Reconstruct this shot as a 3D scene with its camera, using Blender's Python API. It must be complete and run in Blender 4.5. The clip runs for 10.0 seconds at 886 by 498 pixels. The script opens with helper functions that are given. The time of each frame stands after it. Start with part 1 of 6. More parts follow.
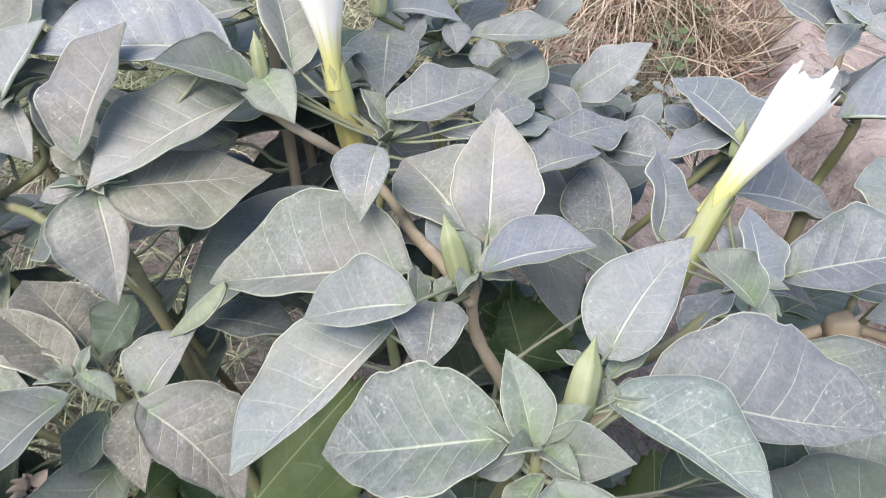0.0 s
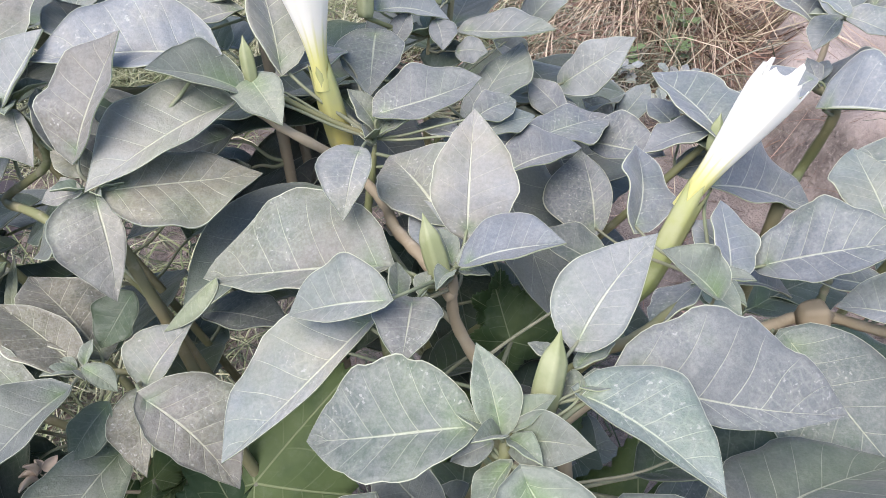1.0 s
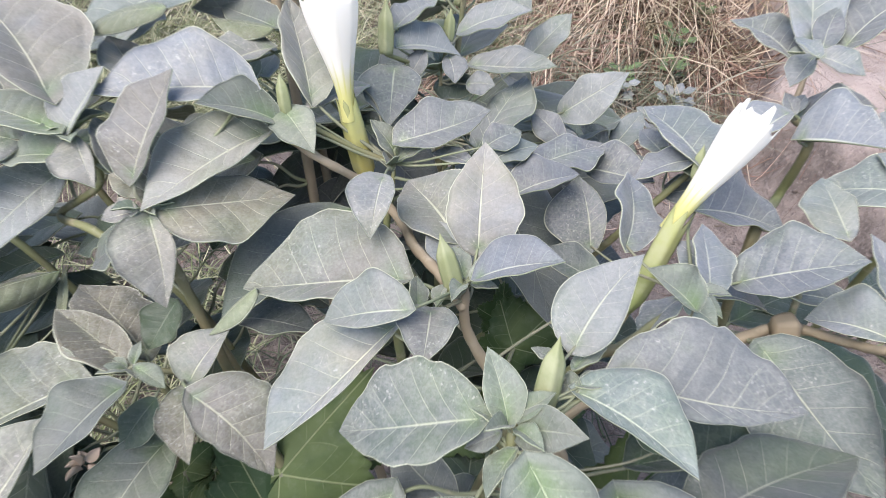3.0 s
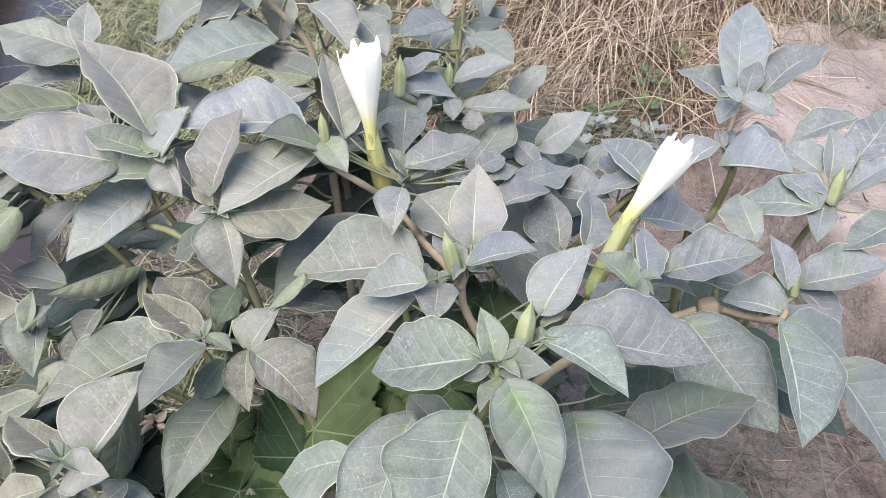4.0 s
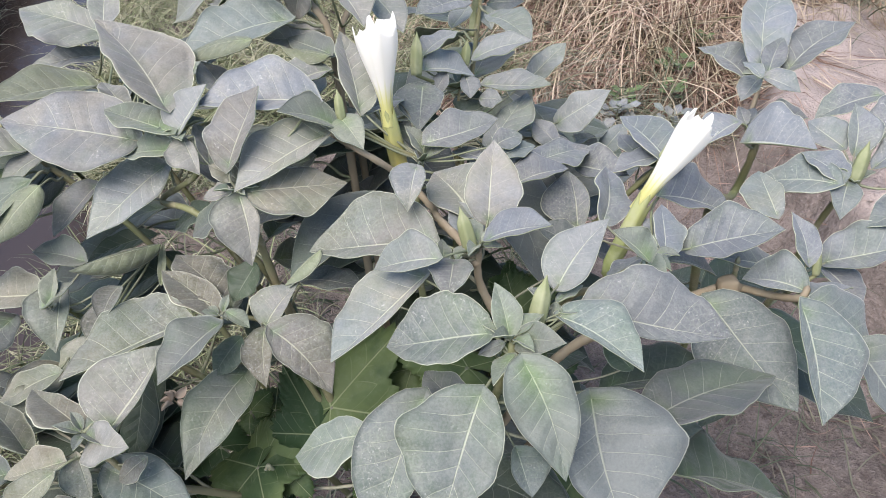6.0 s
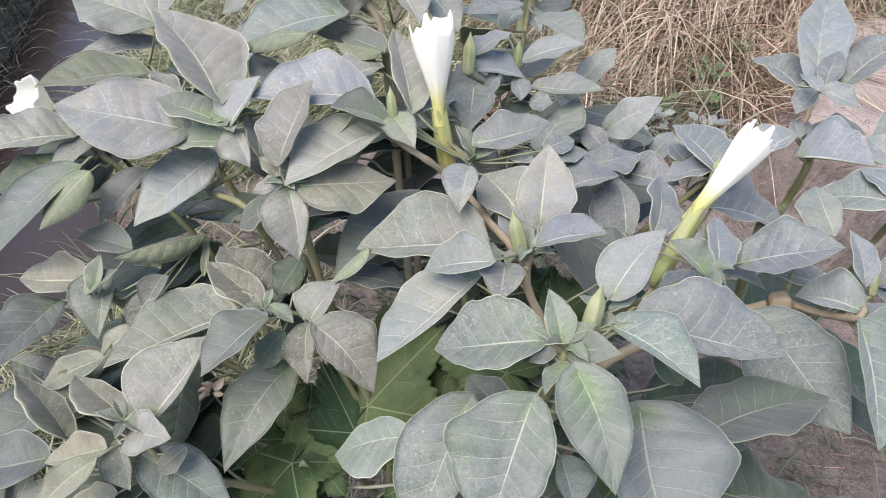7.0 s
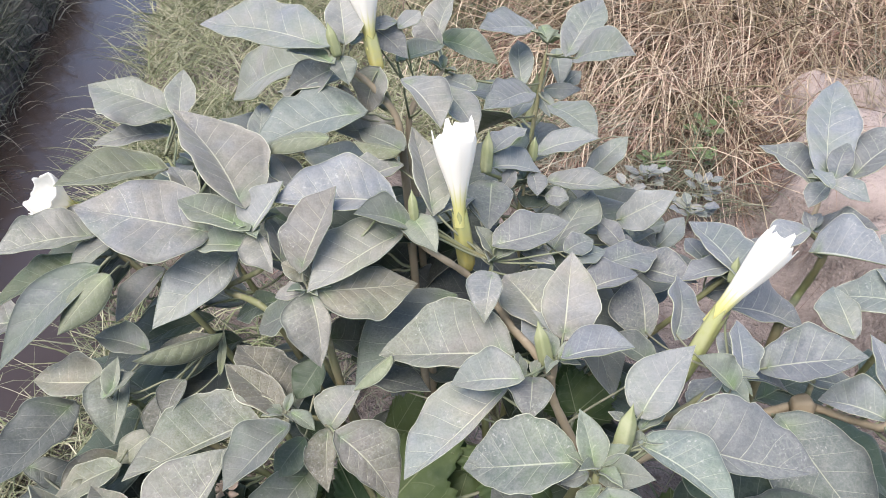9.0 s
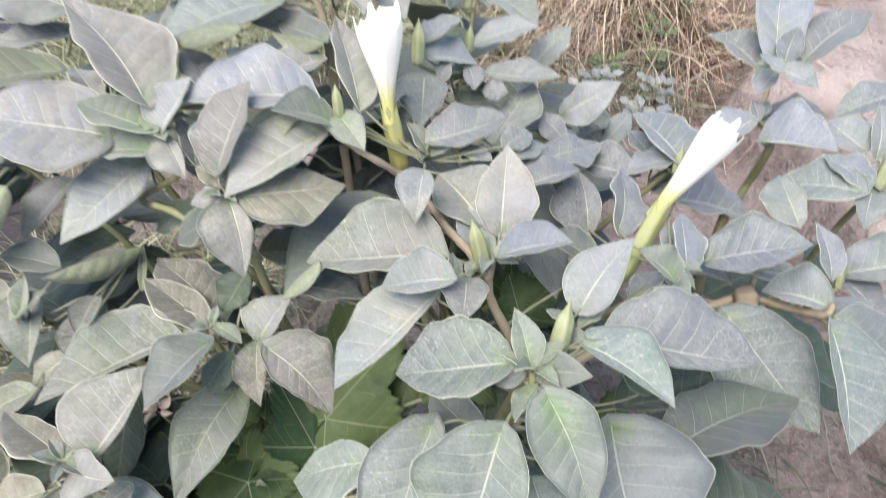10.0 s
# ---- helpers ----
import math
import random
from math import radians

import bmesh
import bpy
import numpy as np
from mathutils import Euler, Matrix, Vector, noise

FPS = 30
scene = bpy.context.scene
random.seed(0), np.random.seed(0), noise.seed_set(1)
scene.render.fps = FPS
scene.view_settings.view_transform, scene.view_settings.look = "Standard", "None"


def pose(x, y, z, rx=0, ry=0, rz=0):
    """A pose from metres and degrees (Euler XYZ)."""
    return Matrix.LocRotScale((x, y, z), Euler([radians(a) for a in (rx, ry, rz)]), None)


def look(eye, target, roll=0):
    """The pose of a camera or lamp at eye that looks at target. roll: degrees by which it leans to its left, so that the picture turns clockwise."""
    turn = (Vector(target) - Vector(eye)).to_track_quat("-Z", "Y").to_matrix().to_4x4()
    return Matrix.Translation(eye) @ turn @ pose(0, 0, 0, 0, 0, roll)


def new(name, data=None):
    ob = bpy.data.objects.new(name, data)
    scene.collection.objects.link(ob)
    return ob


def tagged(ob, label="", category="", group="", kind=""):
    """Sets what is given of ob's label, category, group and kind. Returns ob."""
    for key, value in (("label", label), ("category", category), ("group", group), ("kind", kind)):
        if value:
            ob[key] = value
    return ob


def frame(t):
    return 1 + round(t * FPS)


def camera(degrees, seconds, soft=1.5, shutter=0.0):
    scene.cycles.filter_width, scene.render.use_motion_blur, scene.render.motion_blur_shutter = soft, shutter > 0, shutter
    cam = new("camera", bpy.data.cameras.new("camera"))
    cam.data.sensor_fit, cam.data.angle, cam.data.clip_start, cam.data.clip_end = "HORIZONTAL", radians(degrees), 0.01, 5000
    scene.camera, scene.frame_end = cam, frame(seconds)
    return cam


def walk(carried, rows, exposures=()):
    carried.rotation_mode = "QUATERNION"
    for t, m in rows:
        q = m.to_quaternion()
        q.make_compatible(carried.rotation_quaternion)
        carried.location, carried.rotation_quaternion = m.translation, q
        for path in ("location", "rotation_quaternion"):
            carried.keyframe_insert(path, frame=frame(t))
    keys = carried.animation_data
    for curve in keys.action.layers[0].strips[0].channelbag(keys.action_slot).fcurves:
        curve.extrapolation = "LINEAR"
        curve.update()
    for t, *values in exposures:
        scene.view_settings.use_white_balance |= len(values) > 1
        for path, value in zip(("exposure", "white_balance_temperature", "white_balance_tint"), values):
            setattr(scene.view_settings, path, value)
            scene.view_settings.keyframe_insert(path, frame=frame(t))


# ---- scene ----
cam = camera(61.04, 10.0, soft=0.92, shutter=0.4)
PATH = [
    (0, (-0.0247, 0.0139, 1.0795), (0.1218, 1.5235, -0.2242), 3.46),
    (0.5, (-0.0215, 0.0024, 1.0923), (0.0883, 1.4737, -0.2580), 3.03),
    (1, (-0.0092, 0.0050, 1.0974), (0.1037, 1.4832, -0.2449), 2.09),
    (1.5, (-0.0069, -0.0010, 1.0917), (0.0285, 1.4709, -0.2619), 0.54),
    (2, (-0.0034, 0.0011, 1.1006), (0.0251, 1.5063, -0.2161), 0.61),
    (2.5, (-0.0069, -0.0009, 1.1008), (0.0370, 1.4880, -0.2338), 1.20),
    (2.7, (-0.0123, -0.0012, 1.1076), (0.0774, 1.4803, -0.2330), 1.91),
    (3.8, (-0.0417, -0.1648, 1.2101), (0.1011, 1.3885, -0.0416), 3.35),
    (4, (-0.0424, -0.1634, 1.2103), (0.1072, 1.3889, -0.0419), 3.54),
    (4.5, (-0.0411, -0.1643, 1.2068), (0.1160, 1.3795, -0.0550), 3.92),
    (5, (-0.0393, -0.1718, 1.2055), (0.1153, 1.3735, -0.0546), 3.82),
    (5.2, (-0.0375, -0.1744, 1.2022), (0.1049, 1.3631, -0.0690), 3.62),
    (6.3, (-0.0363, -0.1656, 1.2019), (0.0376, 1.3711, -0.0760), 2.28),
    (6.5, (-0.0429, -0.1640, 1.2014), (0.0198, 1.3773, -0.0716), 2.73),
    (7, (-0.0611, -0.1619, 1.1975), (-0.0195, 1.3753, -0.0813), 3.53),
    (7.5, (-0.0805, -0.1586, 1.1863), (-0.0834, 1.3613, -0.1137), 3.72),
    (8, (-0.0880, -0.1498, 1.1811), (-0.0586, 1.3612, -0.1289), 4.69),
    (8.3, (-0.0910, -0.1385, 1.1976), (-0.0565, 1.4125, -0.0646), 4.36),
    (8.5, (-0.0952, -0.1249, 1.2197), (-0.0424, 1.4468, -0.0159), 4.52),
    (9, (-0.0910, -0.1272, 1.2391), (-0.0251, 1.4725, 0.0404), 3.95),
    (9.5, (-0.0826, -0.1311, 1.2364), (0.0409, 1.4545, 0.0236), 4.94),
    (10, (-0.0658, -0.1079, 1.2061), (0.1106, 1.3469, -0.1549), 4.93),
]
EXPOSURES = [(0.0, 1.73, 6290, 15), (0.5, 1.69, 6290, 15), (2.5, 1.72, 6290, 15), (4.5, 1.7, 6400, 14), (5.0, 1.65, 6400, 14), (6.5, 1.53, 6390, 14), (7.5, 1.78, 6480, 14), (8.0, 2.03, 6470, 14), (8.3, 2.06, 6450, 14), (9.0, 1.67, 6500, 14), (9.5, 1.73, 6480, 14), (10.0, 1.87, 6450, 14)]
walk(cam, [(t, look(eye, target, roll)) for t, eye, target, roll in PATH], EXPOSURES)

# ---------------------------------------------------------------- light
world = bpy.data.worlds.new("open_shade_sky")
scene.world = world
world.use_nodes = True
wn = world.node_tree
sky = wn.nodes.new("ShaderNodeTexSky")
sky.sky_type = "NISHITA"
sky.sun_disc = False
sky.sun_elevation = radians(58)
sky.sun_rotation = radians(222)
sky.air_density, sky.dust_density = 1.0, 1.6
wn.nodes["Background"].inputs["Strength"].default_value = 0.092
wn.links.new(sky.outputs["Color"], wn.nodes["Background"].inputs["Color"])
sun = new("sun", bpy.data.lights.new("sun", "SUN"))
sun.data.energy, sun.data.angle, sun.data.color = 1.95, radians(42), (1.0, 0.94, 0.90)
sun.matrix_world = look((0, 0, 0), (0.36, 0.40, -0.85))


# ---------------------------------------------------------------- materials
class Nodes:
    """A short way to wire a node material."""

    def __init__(self, name):
        self.mat = bpy.data.materials.new(name)
        self.mat.use_nodes = True
        self.tree = self.mat.node_tree
        self.bsdf = self.tree.nodes["Principled BSDF"]
        self.out = self.tree.nodes["Material Output"]

    def add(self, kind, operation="", interpolation_type="", data_type="", blend_type="", uv_map="", attribute_name="", feature=""):
        n = self.tree.nodes.new(kind)
        if operation:
            n.operation = operation
        if interpolation_type:
            n.interpolation_type = interpolation_type
        if data_type:
            n.data_type = data_type
        if blend_type:
            n.blend_type = blend_type
        if uv_map:
            n.uv_map = uv_map
        if attribute_name:
            n.attribute_name = attribute_name
        if feature:
            n.feature = feature
        return n

    def link(self, a, b):
        self.tree.links.new(a, b)
        return b

    def put(self, socket, value):
        if hasattr(value, "is_output"):
            self.tree.links.new(value, socket)
        else:
            socket.default_value = value

    def math(self, op, a, b=0.0, c=0.0):
        n = self.add("ShaderNodeMath", operation=op)
        for s, v in zip(n.inputs, (a, b, c)):
            self.put(s, v)
        return n.outputs[0]

    def step(self, x, lo, hi, a=0.0, b=1.0):
        n = self.add("ShaderNodeMapRange", interpolation_type="SMOOTHSTEP")
        for s, v in zip(n.inputs, (x, lo, hi, a, b)):
            self.put(s, v)
        return n.outputs[0]

    def mix(self, f, a, b, blend="MIX"):
        n = self.add("ShaderNodeMix", data_type="RGBA", blend_type=blend)
        self.put(n.inputs[0], f)
        self.put(n.inputs[6], a)
        self.put(n.inputs[7], b)
        return n.outputs[2]

    def noise(self, scale, detail=4.0, coords=None, rough=0.55):
        n = self.add("ShaderNodeTexNoise")
        n.inputs["Scale"].default_value, n.inputs["Detail"].default_value, n.inputs["Roughness"].default_value = scale, detail, rough
        self.put(n.inputs["Vector"], coords if coords is not None else self.world())
        return n.outputs["Fac"]

    def world(self):
        return self.add("ShaderNodeNewGeometry").outputs["Position"]

    def random(self):
        return self.add("ShaderNodeObjectInfo").outputs["Random"]

    def bump(self, height, strength, distance):
        n = self.add("ShaderNodeBump")
        n.inputs["Strength"].default_value, n.inputs["Distance"].default_value = strength, distance
        self.put(n.inputs["Height"], height)
        self.link(n.outputs["Normal"], self.bsdf.inputs["Normal"])
        return n.outputs["Normal"]

    def done(self, colour, rough=0.7, spec=0.3):
        self.put(self.bsdf.inputs["Base Color"], colour)
        self.put(self.bsdf.inputs["Roughness"], rough)
        self.bsdf.inputs["Specular IOR Level"].default_value = spec
        return self.mat


def rgb(r, g, b):
    return (r, g, b, 1.0)


def leaf_material(name, cool, warm, under, fresh, fresh_reach, veins=7.0, dust=1.0):
    """A blade with midrib, side veins, pale hairy margin, dust and specks. Along the blade runs u, across it v (0.5 is the midrib)."""
    k = Nodes(name)
    uv = k.add("ShaderNodeSeparateXYZ")
    k.link(k.add("ShaderNodeUVMap", uv_map="blade").outputs["UV"], uv.inputs[0])
    u, v = uv.outputs[0], uv.outputs[1]
    side = k.math("ABSOLUTE", k.math("SUBTRACT", k.math("MULTIPLY", v, 2.0), 1.0))
    rnd = k.random()
    tone = k.add("ShaderNodeAttribute", attribute_name="tone").outputs["Fac"]
    patch = k.noise(30.0, 3.0)
    tint = k.mix(k.step(k.math("ADD", tone, k.math("MULTIPLY", k.math("SUBTRACT", patch, 0.5), 1.4)), 0.0, 1.0), cool, warm)
    shade = k.math("ADD", 0.62, k.math("MULTIPLY", k.math("FRACT", k.math("MULTIPLY", rnd, 7.31)), 0.52))
    tint = k.mix(1.0, tint, k.add_grey(shade), "MULTIPLY")
    # the blade is greener where rain has washed it: at the foot, along the midrib and in patches
    washed = k.step(k.math("ADD", k.noise(17.0, 4.0, rough=0.6), k.math("MULTIPLY", k.math("FRACT", k.math("MULTIPLY", rnd, 3.77)), 0.22)), 0.52, 0.78)
    tint = k.mix(k.math("MULTIPLY", washed, 0.80), tint, k.mix(0.45, tint, fresh))
    near = k.math("MULTIPLY", k.step(u, 0.0, fresh_reach, 0.95, 0.0), k.step(k.math("ADD", side, k.math("MULTIPLY", patch, 0.7)), 0.35, 1.2, 1.0, 0.1))
    tint = k.mix(near, tint, fresh)
    # dust: cloudy film, fine grain and specks
    film = k.step(k.noise(110.0, 6.0, rough=0.75), 0.36, 0.76)
    tint = k.mix(k.math("MULTIPLY", film, 0.26 * dust), tint, rgb(0.36, 0.355, 0.325))
    grain = k.math("ADD", 0.68, k.math("MULTIPLY", k.noise(620.0, 4.0, rough=0.85), 0.70))
    tint = k.mix(1.0, tint, k.add_grey(grain), "MULTIPLY")
    frost = k.step(k.noise(520.0, 3.0, rough=0.7), 0.40, 0.64)
    tint = k.mix(k.math("MULTIPLY", frost, 0.13 * dust), tint, rgb(0.43, 0.43, 0.395))
    specks = k.step(k.noise(430.0, 2.0), 0.635, 0.69)
    clouds = k.step(k.noise(26.0, 2.0), 0.45, 0.62)
    tint = k.mix(k.math("MULTIPLY", k.math("MULTIPLY", specks, clouds), 0.42 * dust), tint, rgb(0.52, 0.51, 0.46))
    stains = k.step(k.noise(48.0, 5.0, rough=0.75), 0.63, 0.76)
    tint = k.mix(k.math("MULTIPLY", stains, 0.30), tint, rgb(0.13, 0.125, 0.08))
    # veins
    bend = k.math("ADD", k.math("MULTIPLY", k.math("POWER", side, 0.8), 1.25), k.math("MULTIPLY", k.noise(20.0, 1.0), 0.7))
    rib = k.math("FRACT", k.math("SUBTRACT", k.math("MULTIPLY", u, veins), bend))
    rib = k.math("ABSOLUTE", k.math("SUBTRACT", rib, 0.5))
    slim = k.add("ShaderNodeAttribute", attribute_name="slim").outputs["Fac"]
    thin = k.math("MULTIPLY", slim, k.math("SUBTRACT", 1.0, k.math("MULTIPLY", side, 0.65)))
    ribs = k.math("MULTIPLY", k.step(slim, 0.95, 1.2, 1.0, 0.45), k.math("MULTIPLY", k.step(rib, k.math("MULTIPLY", thin, 0.014), k.math("MULTIPLY", thin, 0.042), 1.0, 0.0), k.step(side, 0.70, 1.0, 1.0, 0.0)))
    taper = k.math("MULTIPLY", k.math("SUBTRACT", 1.2, u), slim)
    mid = k.step(side, k.math("MULTIPLY", taper, 0.014), k.math("MULTIPLY", taper, 0.040), 1.0, 0.0)
    net_node = k.add("ShaderNodeTexVoronoi", feature="DISTANCE_TO_EDGE")
    net_node.inputs["Scale"].default_value = 170.0
    k.link(k.world(), net_node.inputs["Vector"])
    net = k.math("MULTIPLY", k.step(net_node.outputs["Distance"], 0.0, 0.13, 1.0, 0.0), clouds)
    bright = k.mix(0.5, k.mix(1.0, tint, rgb(2.0, 2.0, 1.65), "MULTIPLY"), rgb(0.50, 0.51, 0.39))
    pale = k.mix(min(1.0, 0.40 + 0.50 * dust), tint, bright)
    tint = k.mix(k.math("MULTIPLY", net, 0.18), tint, pale)
    tint = k.mix(k.math("MULTIPLY", ribs, k.step(k.noise(24.0, 2.0), 0.3, 0.7, 0.55, 0.95)), tint, pale)
    tint = k.mix(mid, tint, pale)
    margin = k.step(side, k.math("SUBTRACT", 1.0, k.math("MULTIPLY", slim, 0.026)), k.math("SUBTRACT", 1.0, k.math("MULTIPLY", slim, 0.008)))
    tint = k.mix(k.math("MULTIPLY", margin, 0.95 * min(1.0, 0.3 + dust)), tint, rgb(0.55, 0.57, 0.42))
    # paler, greener underside: where the blade is built facing down
    face = k.add("ShaderNodeAttribute", attribute_name="underside").outputs["Fac"]
    tint = k.mix(face, tint, k.mix(k.math("MULTIPLY", ribs, 0.7), under, pale))
    height = k.math("SUBTRACT", k.math("MULTIPLY", k.noise(70.0, 6.0, rough=0.72), 1.1), k.math("ADD", k.math("MULTIPLY", ribs, 0.15), k.math("MULTIPLY", mid, 0.4)))
    height = k.math("ADD", height, k.math("MULTIPLY", k.step(rib, 0.0, 0.5), k.math("MULTIPLY", k.step(side, 0.95, 0.5, 0.0, 0.38), k.step(slim, 0.9, 1.2, 1.0, 0.2))))
    normal = k.bump(height, 0.75, 0.0016)
    k.done(tint, k.math("ADD", 0.46, k.math("MULTIPLY", film, 0.22)), 0.42)
    k.bsdf.inputs["Sheen Weight"].default_value = 0.18
    k.bsdf.inputs["Sheen Roughness"].default_value = 0.5
    glow = k.add("ShaderNodeBsdfTranslucent")
    k.put(glow.inputs["Color"], k.mix(0.35, tint, rgb(0.16, 0.24, 0.06)))
    k.link(normal, glow.inputs["Normal"])
    blend = k.add("ShaderNodeMixShader")
    blend.inputs[0].default_value = 0.22
    k.link(k.bsdf.outputs[0], blend.inputs[1])
    k.link(glow.outputs[0], blend.inputs[2])
    k.link(blend.outputs[0], k.out.inputs["Surface"])
    return k.mat


def add_grey(self, value):
    n = self.add("ShaderNodeCombineColor")
    for s in n.inputs:
        self.put(s, value)
    return n.outputs[0]


Nodes.add_grey = add_grey

# the cool tone is bluer to stand for sky reflected in the blade
LEAF = leaf_material("dusty_leaf", rgb(0.148, 0.167, 0.184), rgb(0.228, 0.212, 0.168), rgb(0.17, 0.22, 0.11), rgb(0.115, 0.165, 0.085), 0.14, veins=7.0)
LEAF_PALE = leaf_material("pale_dusty_leaf", rgb(0.190, 0.206, 0.200), rgb(0.246, 0.237, 0.192), rgb(0.17, 0.22, 0.11), rgb(0.13, 0.18, 0.09), 0.16, veins=7.0)
LEAF_OLIVE = leaf_material("olive_dusty_leaf", rgb(0.118, 0.136, 0.114), rgb(0.190, 0.176, 0.120), rgb(0.16, 0.20, 0.10), rgb(0.11, 0.155, 0.07), 0.16, veins=7.0)
LEAF_SAGE = leaf_material("sage_green_leaf", rgb(0.134, 0.168, 0.156), rgb(0.168, 0.188, 0.150), rgb(0.17, 0.22, 0.11), rgb(0.125, 0.18, 0.09), 0.2, veins=7.0, dust=0.9)
LEAF_YOUNG = leaf_material("young_leaf", rgb(0.168, 0.195, 0.160), rgb(0.195, 0.208, 0.150), rgb(0.17, 0.22, 0.10), rgb(0.130, 0.198, 0.078), 0.62, veins=7.0, dust=0.55)
# little dust; the shade deep in the shrub is put into the colour
LEAF_DEEP_SHADE = leaf_material("clean_deep_shade_leaf", rgb(0.045, 0.068, 0.048), rgb(0.058, 0.080, 0.042), rgb(0.08, 0.12, 0.05), rgb(0.05, 0.09, 0.035), 0.2, veins=7.0, dust=0.16)
# less dusty, with the shade of the leaves above darkened into its colour
LEAF_DIM = leaf_material("half_clean_shade_leaf", rgb(0.100, 0.116, 0.110), rgb(0.122, 0.130, 0.098), rgb(0.12, 0.16, 0.08), rgb(0.08, 0.125, 0.05), 0.2, veins=7.0, dust=0.42)
LEAF_UNDER = leaf_material("turned_up_leaf_back", rgb(0.165, 0.190, 0.115), rgb(0.185, 0.200, 0.115), rgb(0.18, 0.22, 0.12), rgb(0.18, 0.225, 0.10), 0.3, veins=7.0, dust=0.5)
LEAF_GREEN = leaf_material("green_shaded_leaf", rgb(0.056, 0.088, 0.044), rgb(0.085, 0.112, 0.048), rgb(0.12, 0.16, 0.08), rgb(0.09, 0.14, 0.04), 0.3, veins=7.0, dust=0.22)
LEAF_FRESH = leaf_material("clean_green_leaf", rgb(0.080, 0.130, 0.040), rgb(0.110, 0.150, 0.045), rgb(0.15, 0.22, 0.06), rgb(0.11, 0.18, 0.04), 0.5, veins=4.0, dust=0.25)


def lobed_material():
    """A lobed green leaf, its veins spreading from the foot. Out from the foot runs u, round it v (one step for each lobe)."""
    k = Nodes("lobed_green_leaf")
    uv = k.add("ShaderNodeSeparateXYZ")
    k.link(k.add("ShaderNodeUVMap", uv_map="blade").outputs["UV"], uv.inputs[0])
    u, v = uv.outputs[0], uv.outputs[1]
    off = k.math("ABSOLUTE", k.math("SUBTRACT", k.math("FRACT", v), 0.5))
    main = k.step(k.math("MULTIPLY", off, u), 0.004, 0.013, 1.0, 0.0)
    rib = k.math("ABSOLUTE", k.math("SUBTRACT", k.math("FRACT", k.math("SUBTRACT", k.math("MULTIPLY", u, 5.0), k.math("MULTIPLY", k.math("MULTIPLY", off, u), 5.5))), 0.5))
    ribs = k.math("MULTIPLY", k.step(rib, 0.015, 0.05, 1.0, 0.0), k.step(k.noise(40.0, 2.0), 0.4, 0.65, 0.0, 0.4))
    tone = k.step(k.math("ADD", k.noise(24.0, 4.0), k.math("MULTIPLY", k.math("SUBTRACT", k.random(), 0.5), 0.5)), 0.3, 0.75)
    tint = k.mix(tone, rgb(0.030, 0.061, 0.022), rgb(0.104, 0.144, 0.052))
    film = k.step(k.noise(90.0, 6.0, rough=0.7), 0.48, 0.74)
    tint = k.mix(k.math("MULTIPLY", film, 0.18), tint, rgb(0.25, 0.28, 0.19))
    tint = k.mix(k.math("MAXIMUM", main, ribs), tint, k.mix(0.6, tint, rgb(0.34, 0.38, 0.20)))
    face = k.add("ShaderNodeAttribute", attribute_name="underside").outputs["Fac"]
    tint = k.mix(face, tint, rgb(0.17, 0.22, 0.11))
    k.bump(k.math("SUBTRACT", k.math("MULTIPLY", k.noise(70.0, 4.0), 0.7), k.math("ADD", k.math("MULTIPLY", ribs, 0.6), k.math("MULTIPLY", main, 0.7))), 0.6, 0.0018)
    k.done(tint, 0.6, 0.3)
    glow = k.add("ShaderNodeBsdfTranslucent")
    k.put(glow.inputs["Color"], k.mix(0.5, tint, rgb(0.18, 0.26, 0.05)))
    blend = k.add("ShaderNodeMixShader")
    blend.inputs[0].default_value = 0.3
    k.link(k.bsdf.outputs[0], blend.inputs[1])
    k.link(glow.outputs[0], blend.inputs[2])
    k.link(blend.outputs[0], k.out.inputs["Surface"])
    return k.mat


LOBED = lobed_material()


def stem_material(name, low, high, rough=0.55):
    k = Nodes(name)
    streak = k.noise(60.0, 5.0, rough=0.65)
    colour = k.mix(k.step(k.noise(14.0, 3.0), 0.35, 0.68), low, high)
    colour = k.mix(k.math("MULTIPLY", k.step(streak, 0.52, 0.7), 0.5), colour, rgb(0.34, 0.30, 0.22))
    k.bump(streak, 0.4, 0.001)
    return k.done(colour, rough, 0.3)


STEM = stem_material("green_tan_stem", rgb(0.140, 0.155, 0.068), rgb(0.185, 0.165, 0.092))
STEM_BROWN = stem_material("brown_woody_stem", rgb(0.20, 0.165, 0.110), rgb(0.29, 0.245, 0.165), 0.7)
PETIOLE = stem_material("pale_petiole", rgb(0.16, 0.185, 0.105), rgb(0.19, 0.19, 0.13))


